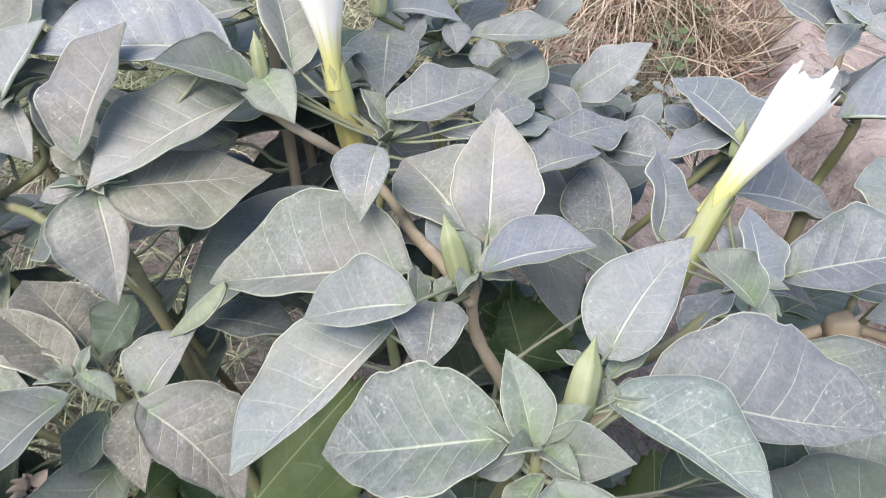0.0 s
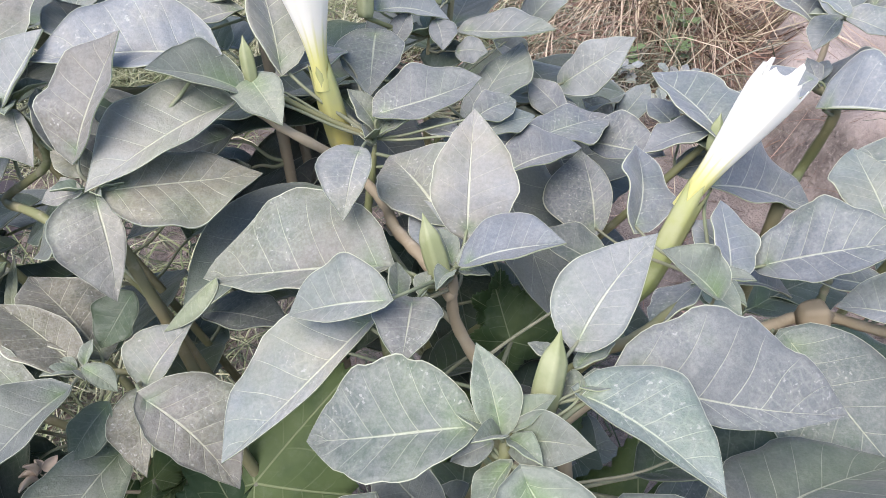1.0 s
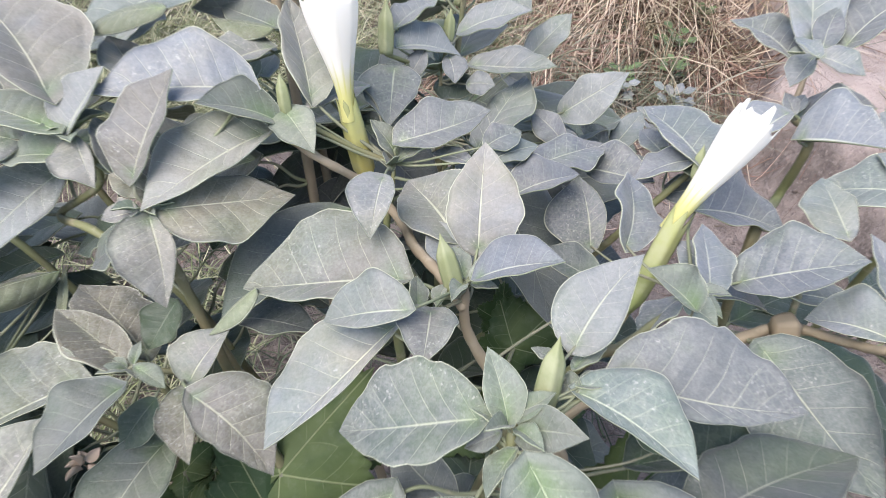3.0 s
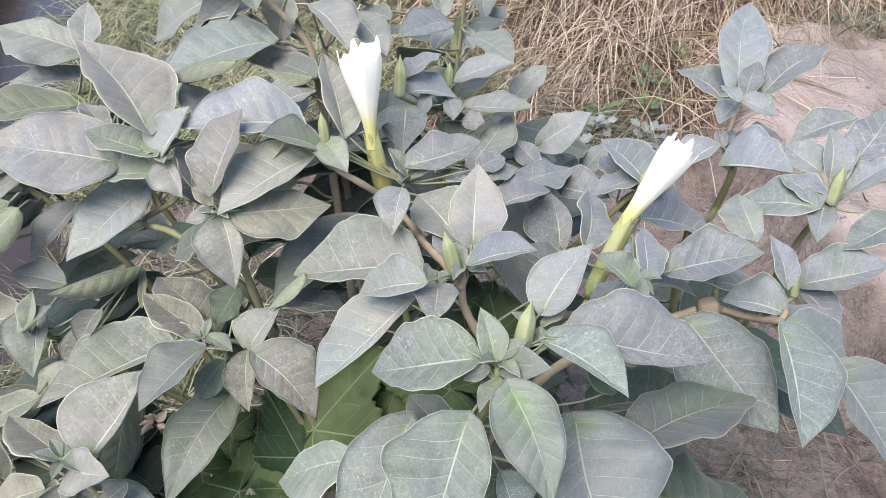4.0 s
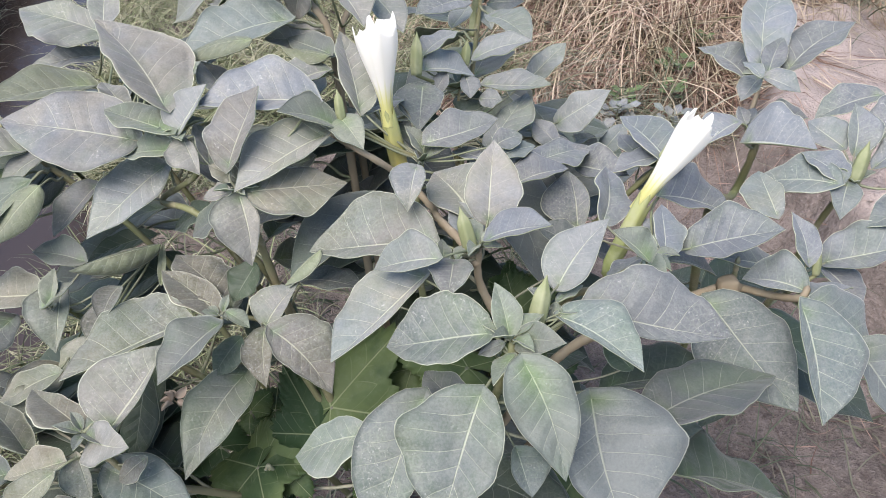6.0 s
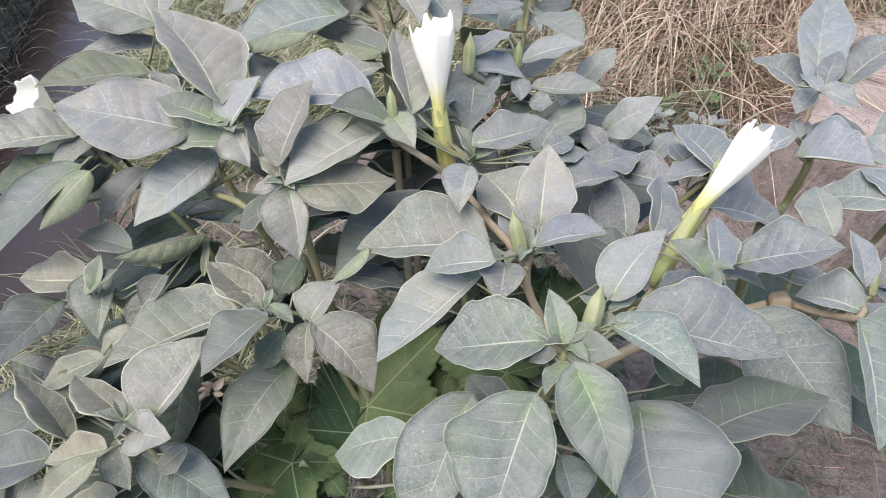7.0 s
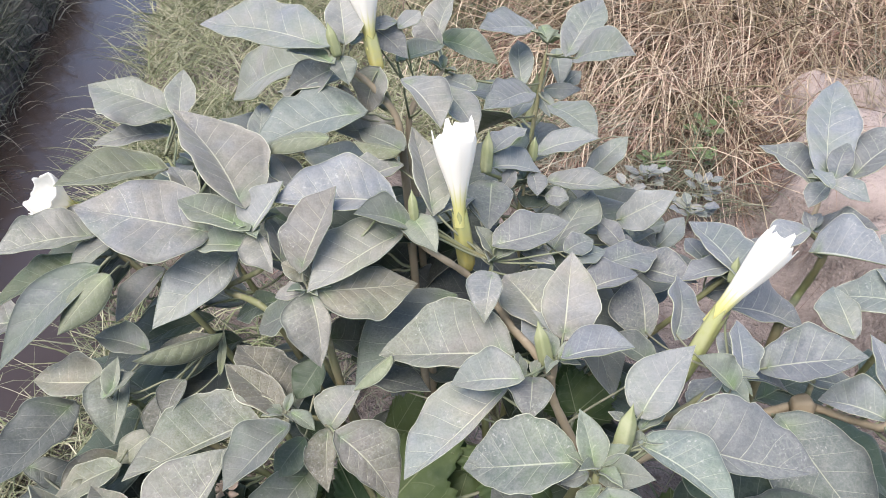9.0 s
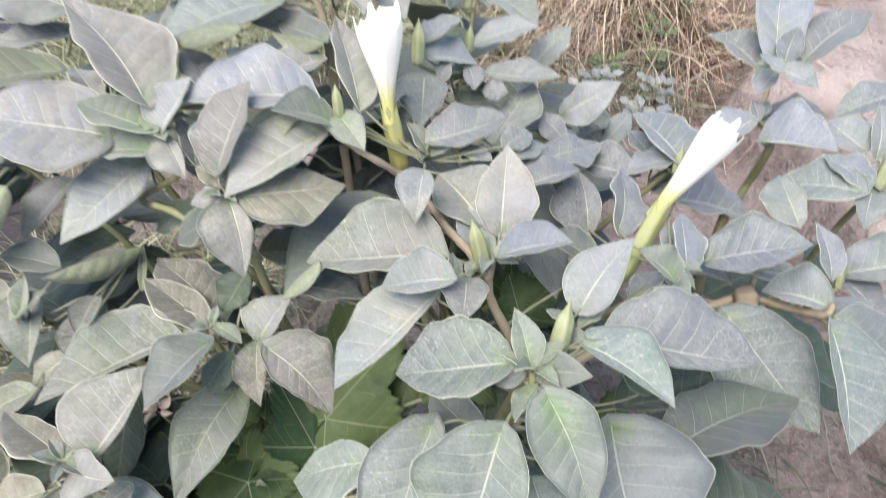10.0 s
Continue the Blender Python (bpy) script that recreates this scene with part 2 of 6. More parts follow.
def petal_material():
    k = Nodes("white_corolla")
    uv = k.add("ShaderNodeSeparateXYZ")
    k.link(k.add("ShaderNodeUVMap", uv_map="blade").outputs["UV"], uv.inputs[0])
    u, v = uv.outputs[0], uv.outputs[1]
    ribs = k.math("ABSOLUTE", k.math("SUBTRACT", k.math("FRACT", k.math("MULTIPLY", v, 10.0)), 0.5))
    ribs = k.step(ribs, 0.05, 0.22, 1.0, 0.0)
    foot = k.step(k.math("SUBTRACT", u, k.math("MULTIPLY", ribs, 0.10)), 0.05, 0.42, 1.0, 0.0)
    colour = k.mix(foot, rgb(0.87, 0.855, 0.79), rgb(0.70, 0.68, 0.28))
    colour = k.mix(k.math("MULTIPLY", ribs, 0.05), colour, rgb(0.62, 0.64, 0.42))
    k.bump(k.math("ADD", ribs, k.noise(120.0, 3.0)), 0.12, 0.0012)
    k.done(colour, 0.5, 0.25)
    glow = k.add("ShaderNodeBsdfTranslucent")
    k.put(glow.inputs["Color"], colour)
    blend = k.add("ShaderNodeMixShader")
    blend.inputs[0].default_value = 0.45
    k.link(k.bsdf.outputs[0], blend.inputs[1])
    k.link(glow.outputs[0], blend.inputs[2])
    k.link(blend.outputs[0], k.out.inputs["Surface"])
    return k.mat


def calyx_material(name, foot, top):
    k = Nodes(name)
    uv = k.add("ShaderNodeSeparateXYZ")
    k.link(k.add("ShaderNodeUVMap", uv_map="blade").outputs["UV"], uv.inputs[0])
    colour = k.mix(k.step(uv.outputs[0], 0.0, 0.9), foot, top)
    colour = k.mix(k.math("MULTIPLY", k.step(k.noise(70.0, 5.0), 0.42, 0.68), 0.5), colour, rgb(0.30, 0.31, 0.19))
    k.bump(k.noise(150.0, 4.0), 0.3, 0.0008)
    return k.done(colour, 0.55, 0.3)


PETAL = petal_material()
CALYX = calyx_material("yellow_green_calyx", rgb(0.43, 0.37, 0.11), rgb(0.32, 0.33, 0.13))
CALYX_GREEN = calyx_material("green_calyx", rgb(0.155, 0.185, 0.065), rgb(0.270, 0.290, 0.115))
BUD = calyx_material("green_bud", rgb(0.17, 0.188, 0.095), rgb(0.200, 0.222, 0.105))


def soil_material():
    k = Nodes("dusty_pink_soil")
    big, mid, fine = k.noise(1.7, 4.0), k.noise(13.0, 6.0, rough=0.65), k.noise(110.0, 6.0, rough=0.7)
    colour = k.mix(k.step(mid, 0.32, 0.68), rgb(0.120, 0.100, 0.086), rgb(0.250, 0.208, 0.180))
    lump = k.noise(42.0, 5.0, rough=0.7)
    # hollows between the lumps are coloured darker, as shade in the crevices
    colour = k.mix(k.math("MULTIPLY", k.step(lump, 0.36, 0.5, 1.0, 0.0), 0.45), colour, rgb(0.060, 0.046, 0.040))
    colour = k.mix(k.math("MULTIPLY", k.step(big, 0.45, 0.65), 0.45), colour, rgb(0.33, 0.27, 0.23))
    colour = k.mix(k.math("MULTIPLY", k.step(fine, 0.52, 0.68), 0.55), colour, rgb(0.33, 0.28, 0.245))
    colour = k.mix(k.math("MULTIPLY", k.step(fine, 0.30, 0.42, 1.0, 0.0), 0.6), colour, rgb(0.075, 0.055, 0.04))
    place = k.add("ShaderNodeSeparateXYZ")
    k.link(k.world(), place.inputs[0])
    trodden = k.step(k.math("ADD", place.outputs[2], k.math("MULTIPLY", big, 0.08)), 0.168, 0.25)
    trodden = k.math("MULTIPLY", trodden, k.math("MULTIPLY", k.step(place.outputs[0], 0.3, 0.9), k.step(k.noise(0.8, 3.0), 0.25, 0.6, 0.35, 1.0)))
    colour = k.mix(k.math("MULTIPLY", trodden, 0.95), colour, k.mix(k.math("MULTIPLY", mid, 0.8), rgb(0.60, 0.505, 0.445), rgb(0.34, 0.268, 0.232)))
    k.bump(k.math("ADD", k.math("ADD", mid, k.math("MULTIPLY", lump, 0.8)), k.math("MULTIPLY", fine, 0.45)), 1.0, 0.026)
    return k.done(colour, 0.95, 0.15)


def blade_material(name, colours, rough=0.65):
    """Thin stalks and grass: each piece has its own tone."""
    k = Nodes(name)
    ramp = k.add("ShaderNodeValToRGB")
    ramp.color_ramp.elements[0].color, ramp.color_ramp.elements[1].color = colours[0], colours[-1]
    for n, c in enumerate(colours[1:-1], 1):
        ramp.color_ramp.elements.new(n / (len(colours) - 1)).color = c
    k.link(k.add("ShaderNodeNewGeometry").outputs["Random Per Island"], ramp.inputs[0])
    colour = k.mix(k.math("MULTIPLY", k.noise(45.0, 3.0), 0.3), ramp.outputs[0], rgb(0.10, 0.08, 0.05))
    patch = k.step(k.noise(3.5, 4.0, rough=0.65), 0.42, 0.62)
    colour = k.mix(k.math("MULTIPLY", patch, 0.70), colour, k.mix(1.0, colour, rgb(0.45, 0.50, 0.38), "MULTIPLY"))
    return k.done(colour, rough, 0.3)


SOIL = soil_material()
STRAW = blade_material("dry_straw", [rgb(0.12, 0.07, 0.05), rgb(0.40, 0.29, 0.20), rgb(0.56, 0.44, 0.32), rgb(0.62, 0.51, 0.38), rgb(0.30, 0.18, 0.13), rgb(0.22, 0.20, 0.11)])
STRAW_RED = blade_material("reddish_straw", [rgb(0.075, 0.038, 0.028), rgb(0.24, 0.13, 0.10), rgb(0.37, 0.235, 0.18), rgb(0.48, 0.34, 0.27), rgb(0.16, 0.08, 0.06), rgb(0.12, 0.10, 0.06)])
GRASS = blade_material("green_grass", [rgb(0.14, 0.165, 0.08), rgb(0.26, 0.285, 0.15), rgb(0.52, 0.49, 0.34), rgb(0.20, 0.235, 0.12), rgb(0.44, 0.40, 0.29)])
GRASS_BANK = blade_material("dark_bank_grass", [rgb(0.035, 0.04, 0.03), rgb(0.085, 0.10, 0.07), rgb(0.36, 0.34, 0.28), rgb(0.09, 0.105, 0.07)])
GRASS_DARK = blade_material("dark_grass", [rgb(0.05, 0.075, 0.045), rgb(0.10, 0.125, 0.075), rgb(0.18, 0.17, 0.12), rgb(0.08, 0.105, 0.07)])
GRASS_GREY = blade_material("grey_bank_grass", [rgb(0.12, 0.135, 0.085), rgb(0.22, 0.23, 0.165), rgb(0.35, 0.31, 0.25), rgb(0.11, 0.135, 0.085)])


def water_material():
    k = Nodes("muddy_water")
    k.bump(k.noise(9.0, 3.0), 0.08, 0.02)
    return k.done(k.mix(k.noise(3.0, 3.0), rgb(0.034, 0.024, 0.019), rgb(0.056, 0.041, 0.034)), 0.08, 0.50)


WATER = water_material()

# ---------------------------------------------------------------- ground
DITCH_Z = -0.12


def smooth(a, b, x):
    t = min(1.0, max(0.0, (x - a) / (b - a)))
    return t * t * (3 - 2 * t)


def ditch_x(y):
    """The middle of the water, which runs back and to the left."""
    return -0.98 - 0.235 * (y - 0.6) - 0.30 * smooth(1.1, 0.4, y)


def ground_z(x, y):
    near = math.exp(-((x / 6) ** 2 + ((y - 1.5) / 6) ** 2))
    z = near * (0.05 * noise.noise((x * 1.3, y * 1.3, 3.0)) + 0.028 * noise.noise((x * 5, y * 5, 7.0)) + 0.012 * noise.noise((x * 17, y * 17, 1.0)) + 0.010 * abs(noise.noise((x * 31, y * 31, 2.0))))
    # worn earth bank beside the plant
    edge = x - 0.92 - 0.10 * math.sin(y * 2.6) - 0.07 * noise.noise((0.3, y * 4.0, 5.0)) - 0.22 * (y - 1.3)
    z += 0.20 * smooth(0.0, 0.16, edge) * smooth(2.9, 2.2, y)
    z += 0.055 * smooth(-0.25, 0.05, edge) * smooth(0.9, 0.3, edge) * noise.noise((x * 8, y * 8, 6.0))
    # rising straw bank behind
    z += 0.22 * smooth(2.0, 3.6, y) * smooth(-0.4, 0.5, x)
    # ditch with steep sides
    d = abs(x - ditch_x(y)) + 0.05 * noise.noise((x * 2, y * 5, 9.0))
    z -= 0.30 * smooth(0.31, 0.19, d)
    # the far side of the ditch stands higher
    z += 0.36 * smooth(0.26, 0.52, ditch_x(y) - x) * smooth(8.0, 5.0, y)
    return z


def spread(lo, mid, hi, n_in, n_out):
    """Steps that are fine round the middle and widen to the horizon."""
    fine = np.linspace(mid[0], mid[1], n_in)
    out = np.geomspace(0.15, 1.0, n_out)
    left = mid[0] - (mid[0] - lo) * out ** 3
    right = mid[1] + (hi - mid[1]) * out ** 3
    return np.concatenate([left[::-1], fine, right])


def grid_mesh(name, xs, ys, height):
    verts = [(x, y, height(x, y)) for y in ys for x in xs]
    n = len(xs)
    faces = [(j * n + i, j * n + i + 1, (j + 1) * n + i + 1, (j + 1) * n + i) for j in range(len(ys) - 1) for i in range(n - 1)]
    me = bpy.data.meshes.new(name)
    me.from_pydata(verts, [], faces)
    me.shade_smooth()
    return me


ground_mesh = grid_mesh("ground", spread(-150, (-2.8, 2.6), 150, 250, 14), spread(-150, (-0.6, 4.6), 150, 250, 14), ground_z)
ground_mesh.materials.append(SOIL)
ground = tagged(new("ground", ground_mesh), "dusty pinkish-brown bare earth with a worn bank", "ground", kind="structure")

water_mesh = grid_mesh("water", np.linspace(-0.42, 0.42, 9), np.linspace(-9.0, 16.0, 90), lambda x, y: 0.0)
for vert in water_mesh.vertices:
    vert.co.x += ditch_x(vert.co.y)
    vert.co.z = DITCH_Z
water_mesh.materials.append(WATER)
water = tagged(new("water", water_mesh), "dark muddy water standing in a narrow ditch", "water", kind="structure")


# ---------------------------------------------------------------- mesh helpers
def parent_place(ob):
    place = Vector(ob.location)
    while ob.parent:
        ob = ob.parent
        place += ob.location
    return place


def mesh_object(name, verts, faces, mats, parent=None, uvs=None, slots=None, under=None, tone=None, slim=None, origin=(0, 0, 0)):
    o = Vector(origin)
    me = bpy.data.meshes.new(name)
    me.from_pydata([tuple(Vector(p) - o) for p in verts], [], faces)
    for m in mats:
        me.materials.append(m)
    if slots:
        me.polygons.foreach_set("material_index", slots)
    if uvs:
        layer = me.uv_layers.new(name="blade")
        for loop in me.loops:
            layer.data[loop.index].uv = uvs[loop.vertex_index]
    if under:
        layer = me.attributes.new("underside", "FLOAT", "POINT")
        layer.data.foreach_set("value", under)
    if tone is not None:
        layer = me.attributes.new("tone", "FLOAT", "POINT")
        layer.data.foreach_set("value", [tone] * len(verts))
    if slim is not None:
        layer = me.attributes.new("slim", "FLOAT", "POINT")
        layer.data.foreach_set("value", [slim] * len(verts))
    me.shade_smooth()
    ob = new(name, me)
    ob.parent = parent
    ob.location = o - (parent_place(parent) if parent else Vector())
    return ob


def glide(points, steps=8):
    """A smooth line through the points."""
    p = [Vector(q) for q in points]
    p = [p[0] * 2 - p[1]] + p + [p[-1] * 2 - p[-2]]
    line = []
    for i in range(1, len(p) - 2):
        for s in range(steps):
            t = s / steps
            a, b, c, d = p[i - 1], p[i], p[i + 1], p[i + 2]
            line.append(0.5 * (2 * b + (c - a) * t + (2 * a - 5 * b + 4 * c - d) * t * t + (3 * b - a - 3 * c + d) * t ** 3))
    return line + [p[-2]]


def tube(line, radii, sides=8, first=0):
    """Rings of points round a line; returns points and faces, the faces counted from first."""
    verts, faces = [], []
    n = len(line)
    across = Vector((0.31, 0.87, 0.2))
    for i, q in enumerate(line):
        ahead = (line[min(i + 1, n - 1)] - line[max(i - 1, 0)]).normalized()
        a = (across - ahead * across.dot(ahead)).normalized()
        b = ahead.cross(a)
        across = a
        for k in range(sides):
            w = 2 * math.pi * k / sides
            verts.append(q + radii[i] * (math.cos(w) * a + math.sin(w) * b))
    for i in range(n - 1):
        for k in range(sides):
            m = (k + 1) % sides
            faces.append((first + i * sides + k, first + i * sides + m, first + (i + 1) * sides + m, first + (i + 1) * sides + k))
    faces.append(tuple(first + k for k in reversed(range(sides))))
    faces.append(tuple(first + (n - 1) * sides + k for k in range(sides)))
    return verts, faces


rng = random.Random(7)
BRANCHES = {}


def plant(name, foot, label, category="plant", group=""):
    ob = tagged(new(name), label, category, group)
    ob.location = foot
    return ob


def branch(key, owner, points, thick, thin, mat=None, name="branch"):
    """A tapering stem with slightly swollen joints."""
    line = glide(points)
    n = len(line)
    radii = [thick + (thin - thick) * i / (n - 1) + 0.10 * thin * math.sin(i * 1.9) for i in range(n)]
    radii[-2:] = [radii[-2] * 0.75, radii[-1] * 0.3]
    verts, faces = tube(line, radii, 9)
    ob = mesh_object(name, verts, faces, [mat or STEM], owner, origin=line[0])
    BRANCHES[key] = (ob, line)
    return ob


def leaf(key, foot, tip, left, right, widest, normal, mat=None, fold=0.16, curl=0.0, arch=0.05, stalk=True, thick=0.0009, tone=0.3):
    """An ovate, slightly wavy blade from its foot to its tip, on a short stalk that springs from the branch named by key."""
    owner, line = BRANCHES[key]
    foot, tip, normal = Vector(foot), Vector(tip), Vector(normal)
    axis = tip - foot
    length = axis.length
    axis.normalize()
    normal = (normal - axis * normal.dot(axis)).normalized()
    across = normal.cross(axis)
    nu, nv = 24, 6
    point = rng.uniform(0.98, 1.18)
    w1, w2, w3 = rng.uniform(0, 6.3), rng.uniform(0, 6.3), rng.uniform(0.6, 1.4)
    lean = rng.uniform(-0.05, 0.05)
    teeth = rng.choice((2.5, 3, 3.5, 4))
    jag = rng.uniform(0.02, 0.11) * min(1.0, length / 0.09)
    arch *= rng.uniform(0.5, 2.0)
    fold *= rng.uniform(1.4, 3.0)
    verts, uvs, under, faces = [], [], [], []
    for layer in (0, 1):
        for i in range(nu + 1):
            u = i / nu
            if u < widest:
                s = math.sin(0.5 * math.pi * u / widest) ** 0.5
            else:
                s = (1 - ((u - widest) / (1 - widest)) ** 1.7) ** point
            mid = foot + axis * (length * u) + normal * (length * arch * 4 * u * (1 - u) * (1 - 0.5 * u)) + across * (lean * length * math.sin(math.pi * u))
            for j in range(-nv, nv + 1):
                v = j / nv
                half = (left if v > 0 else right) * s
                turn = teeth * u + w1 + (0.4 if v > 0 else 0.0)
                wobble = 1 + 0.5 * jag * (math.sin(2 * math.pi * turn) + 0.35 * math.sin(4 * math.pi * turn + 0.6)) * abs(v) ** 3 * smooth(0.0, 0.25, u)
                r = half * wobble * abs(v)
                sign = 1 if v >= 0 else -1
                if curl:
                    ang = abs(v) * curl
                    y, z = half * math.sin(ang) / curl, half * (1 - math.cos(ang)) / curl
                else:
                    y = r
                    z = r * math.tan(fold) - 0.9 * r * r / (length + 1e-6) * 0.5
                    z += 0.11 * half * v * v * w3 * math.sin(2.1 * 2 * math.pi * u + w2 + (1.3 if v > 0 else 0))
                # sweep of the blade's lobes back past the foot of the midrib
                back = -0.09 * length * abs(v) ** 1.5 * (1 - u) ** 6 if not curl else 0.0
                p = mid + across * (sign * y) + normal * z + axis * back
                if layer:
                    p = p - normal * (thick + (0.0016 * (1 - u * 0.8) if j == 0 else 0.0))
                verts.append(p)
                uvs.append((u, 0.5 + 0.5 * v))
                under.append(float(layer))
    row = 2 * nv + 1
    size = row * (nu + 1)
    for i in range(nu):
        for j in range(row - 1):
            q = (i * row + j, i * row + j + 1, (i + 1) * row + j + 1, (i + 1) * row + j)
            faces.append(tuple(reversed(q)))
            faces.append(tuple(size + k for k in q))
        for j in (0, row - 1):
            faces.append((i * row + j, (i + 1) * row + j, size + (i + 1) * row + j, size + i * row + j))
    slots = [0] * len(faces)
    if stalk:
        end = min(line, key=lambda q: (q - foot).length + 0.8 * max(0.0, q.z - foot.z + 0.01))
        gap = end - foot
        start = foot + axis * (0.02 * length) - normal * 0.0008
        bow = min(0.004, 0.15 * gap.length)
        path = glide([start, foot + gap * 0.30 - axis * bow, foot + gap * 0.70 + Vector((0, 0, -0.5 * bow)), end], 5) if gap.length > 0.014 else [start, foot + gap * 0.5, end]
        r0 = 0.0006 + 0.007 * length
        tv, tf = tube(path, [r0 * (0.8 + 0.5 * i / (len(path) - 1)) for i in range(len(path))], 6, len(verts))
        verts += tv
        faces += tf
        uvs += [(0.0, 0.5)] * len(tv)
        under += [0.0] * len(tv)
        slots += [1] * len(tf)
    return mesh_object("leaf", verts, faces, [mat or LEAF, PETIOLE], owner, uvs, slots, under, tone + rng.uniform(-0.16, 0.16), max(0.5, min(1.2, 0.075 / length)), foot)


def calyx_shape(foot, top, r0, r1, open_top, ribs=5, pinch=0.0):
    """A ribbed tube, its mouth cut into pointed lobes, or closed to a point for a bud."""
    foot, top = Vector(foot), Vector(top)
    axis = top - foot
    length = axis.length
    axis.normalize()
    a = axis.orthogonal().normalized()
    b = axis.cross(a)
    nu, nv = 14, 20
    verts, uvs, faces = [], [], []
    for i in range(nu + 1):
        u = i / nu
        for k in range(nv):
            w = 2 * math.pi * k / nv
            lobe = 0.5 + 0.5 * math.cos(ribs * w)
            if open_top:
                r = (r0 + (r1 - r0) * u + 0.16 * r0 * math.sin(math.pi * u)) * (0.45 + 0.55 * smooth(-0.02, 0.16, u))
                along = u * length * (1 - (0.16 * (1 - lobe)) * u ** 6)
                r *= 1 + 0.16 * (lobe - 0.5) + 0.12 * u ** 8 * lobe
            else:
                r = (r0 + (r1 - r0) * u) * (0.88 + 0.30 * math.sin(math.pi * u ** 0.75)) * (1.0 - 0.84 * smooth(0.62, 1.0, u)) * (1 if i < nu else 0.2) * (1 + 0.22 * (lobe - 0.5))
                along = u * length
            verts.append(foot + axis * along + r * (math.cos(w) * a + math.sin(w) * b))
            uvs.append((u, k / nv))
    for i in range(nu):
        for k in range(nv):
            m = (k + 1) % nv
            faces.append((i * nv + k, i * nv + m, (i + 1) * nv + m, (i + 1) * nv + k))
    faces.append(tuple(reversed(range(nv))))
    return verts, uvs, faces


def bud(owner, key, foot, tip, radius, mat=None):
    line = BRANCHES[key][1]
    verts, uvs, faces = calyx_shape(foot, tip, radius * 0.85, radius * 0.7, False)
    end = min(line, key=lambda q: (q - Vector(foot)).length)
    tv, tf = tube(glide([Vector(foot), Vector(foot) * 0.5 + end * 0.5 + Vector((0, 0, -0.002)), end], 4), [0.0019] * 9, 6, len(verts))
    slots = [0] * len(faces) + [1] * len(tf)
    return mesh_object("flower_bud", verts + tv, faces + tf, [mat or BUD, STEM], owner, uvs + [(0.0, 0.0)] * len(tv), slots, origin=foot)


def flower(owner, key, foot, collar, mouth, r_tube, r_mouth, green=None, swell=(1.15, 1.28)):
    """A long white trumpet, its rim furled and pointed, that stands out of a ribbed calyx."""
    foot, collar, mouth = Vector(foot), Vector(collar), Vector(mouth)
    axis = mouth - collar
    length = axis.length
    axis.normalize()
    a = axis.orthogonal().normalized()
    b = axis.cross(a)
    nu, nv = 26, 40
    verts, uvs, faces = [], [], []
    for layer in (0, 1):
        for i in range(nu + 1):
            u = i / nu
            flare = r_tube + (r_mouth - r_tube) * (0.10 * u + 0.90 * smooth(0.10, 1.0, u) ** 1.15)
            for k in range(nv):
                w = 2 * math.pi * k / nv
                lobe = math.cos(5 * w)
                tooth = max(0.0, math.cos(5 * w + 0.4)) ** 6
                r = flare * (1 + 0.06 * lobe * smooth(0.2, 1.0, u) + 0.07 * math.sin(3 * w + 1.0) * u) - 0.0007 * layer
                along = -0.15 * length + 1.15 * length * u + length * u ** 10 * (0.17 * tooth + 0.07 * math.sin(2 * w + 0.6) + 0.016 * math.sin(11 * w) + 0.012 * math.sin(17 * w + 1.0))
                verts.append(collar + axis * along + r * (math.cos(w) * a + math.sin(w) * b))
                uvs.append((max(0.0, 1.15 * u - 0.15), k / nv))
    size = nv * (nu + 1)
    for i in range(nu):
        for k in range(nv):
            m = (k + 1) % nv
            q = (i * nv + k, i * nv + m, (i + 1) * nv + m, (i + 1) * nv + k)
            faces.append(q)
            faces.append(tuple(size + j for j in reversed(q)))
    for k in range(nv):
        m = (k + 1) % nv
        faces.append((nu * nv + k, nu * nv + m, size + nu * nv + m, size + nu * nv + k))
    ob = mesh_object("flower", verts, faces, [PETAL], owner, uvs, origin=collar)
    ob["label"] = "white trumpet-shaped flower with a furled rim"
    verts, uvs, faces = calyx_shape(foot, collar + axis * 0.10 * length, r_tube * swell[0], r_tube * swell[1], True)
    end = min(BRANCHES[key][1], key=lambda q: (q - foot).length + 2.0 * max(0.0, q.z - foot.z + 0.035))
    down = (foot - collar).normalized()
    path = glide([foot - down * 0.002, foot + down * 0.010, foot * 0.45 + end * 0.55 + down * 0.006, end], 5)
    tv, tf = tube(path, [0.0020] * len(path), 7, len(verts))
    slots = [0] * len(faces) + [1] * len(tf)
    mesh_object("calyx", verts + tv, faces + tf, [green or CALYX, STEM], ob, uvs + [(0.0, 0.0)] * len(tv), slots, origin=foot)
    return ob

# ---------------------------------------------------------------- the shrubs
shrub = plant("datura_shrub", (0.0, 0.38, 0.0), "grey-green dusty shrub with white trumpet flowers and ovate leaves", "shrub")
side_shrub = plant("datura_shrub", (0.36, 0.55, 0.0), "smaller grey-green shrub with green buds on the bare earth", "shrub")
branch("R1", shrub, [(0.000, 0.380, -0.020), (0.005, 0.369, 0.252), (0.094, 0.263, 0.641), (0.042, 0.272, 0.750), (0.020, 0.280, 0.795), (0.018, 0.283, 0.831)], 0.0061, 0.0026, STEM_BROWN)
branch("S1", shrub, [(0.018, 0.280, 0.812), (0.004, 0.295, 0.825), (-0.012, 0.324, 0.824), (-0.019, 0.362, 0.811), (-0.043, 0.397, 0.816), (-0.078, 0.389, 0.848), (-0.115, 0.457, 0.827)], 0.0037, 0.0028, STEM_BROWN)
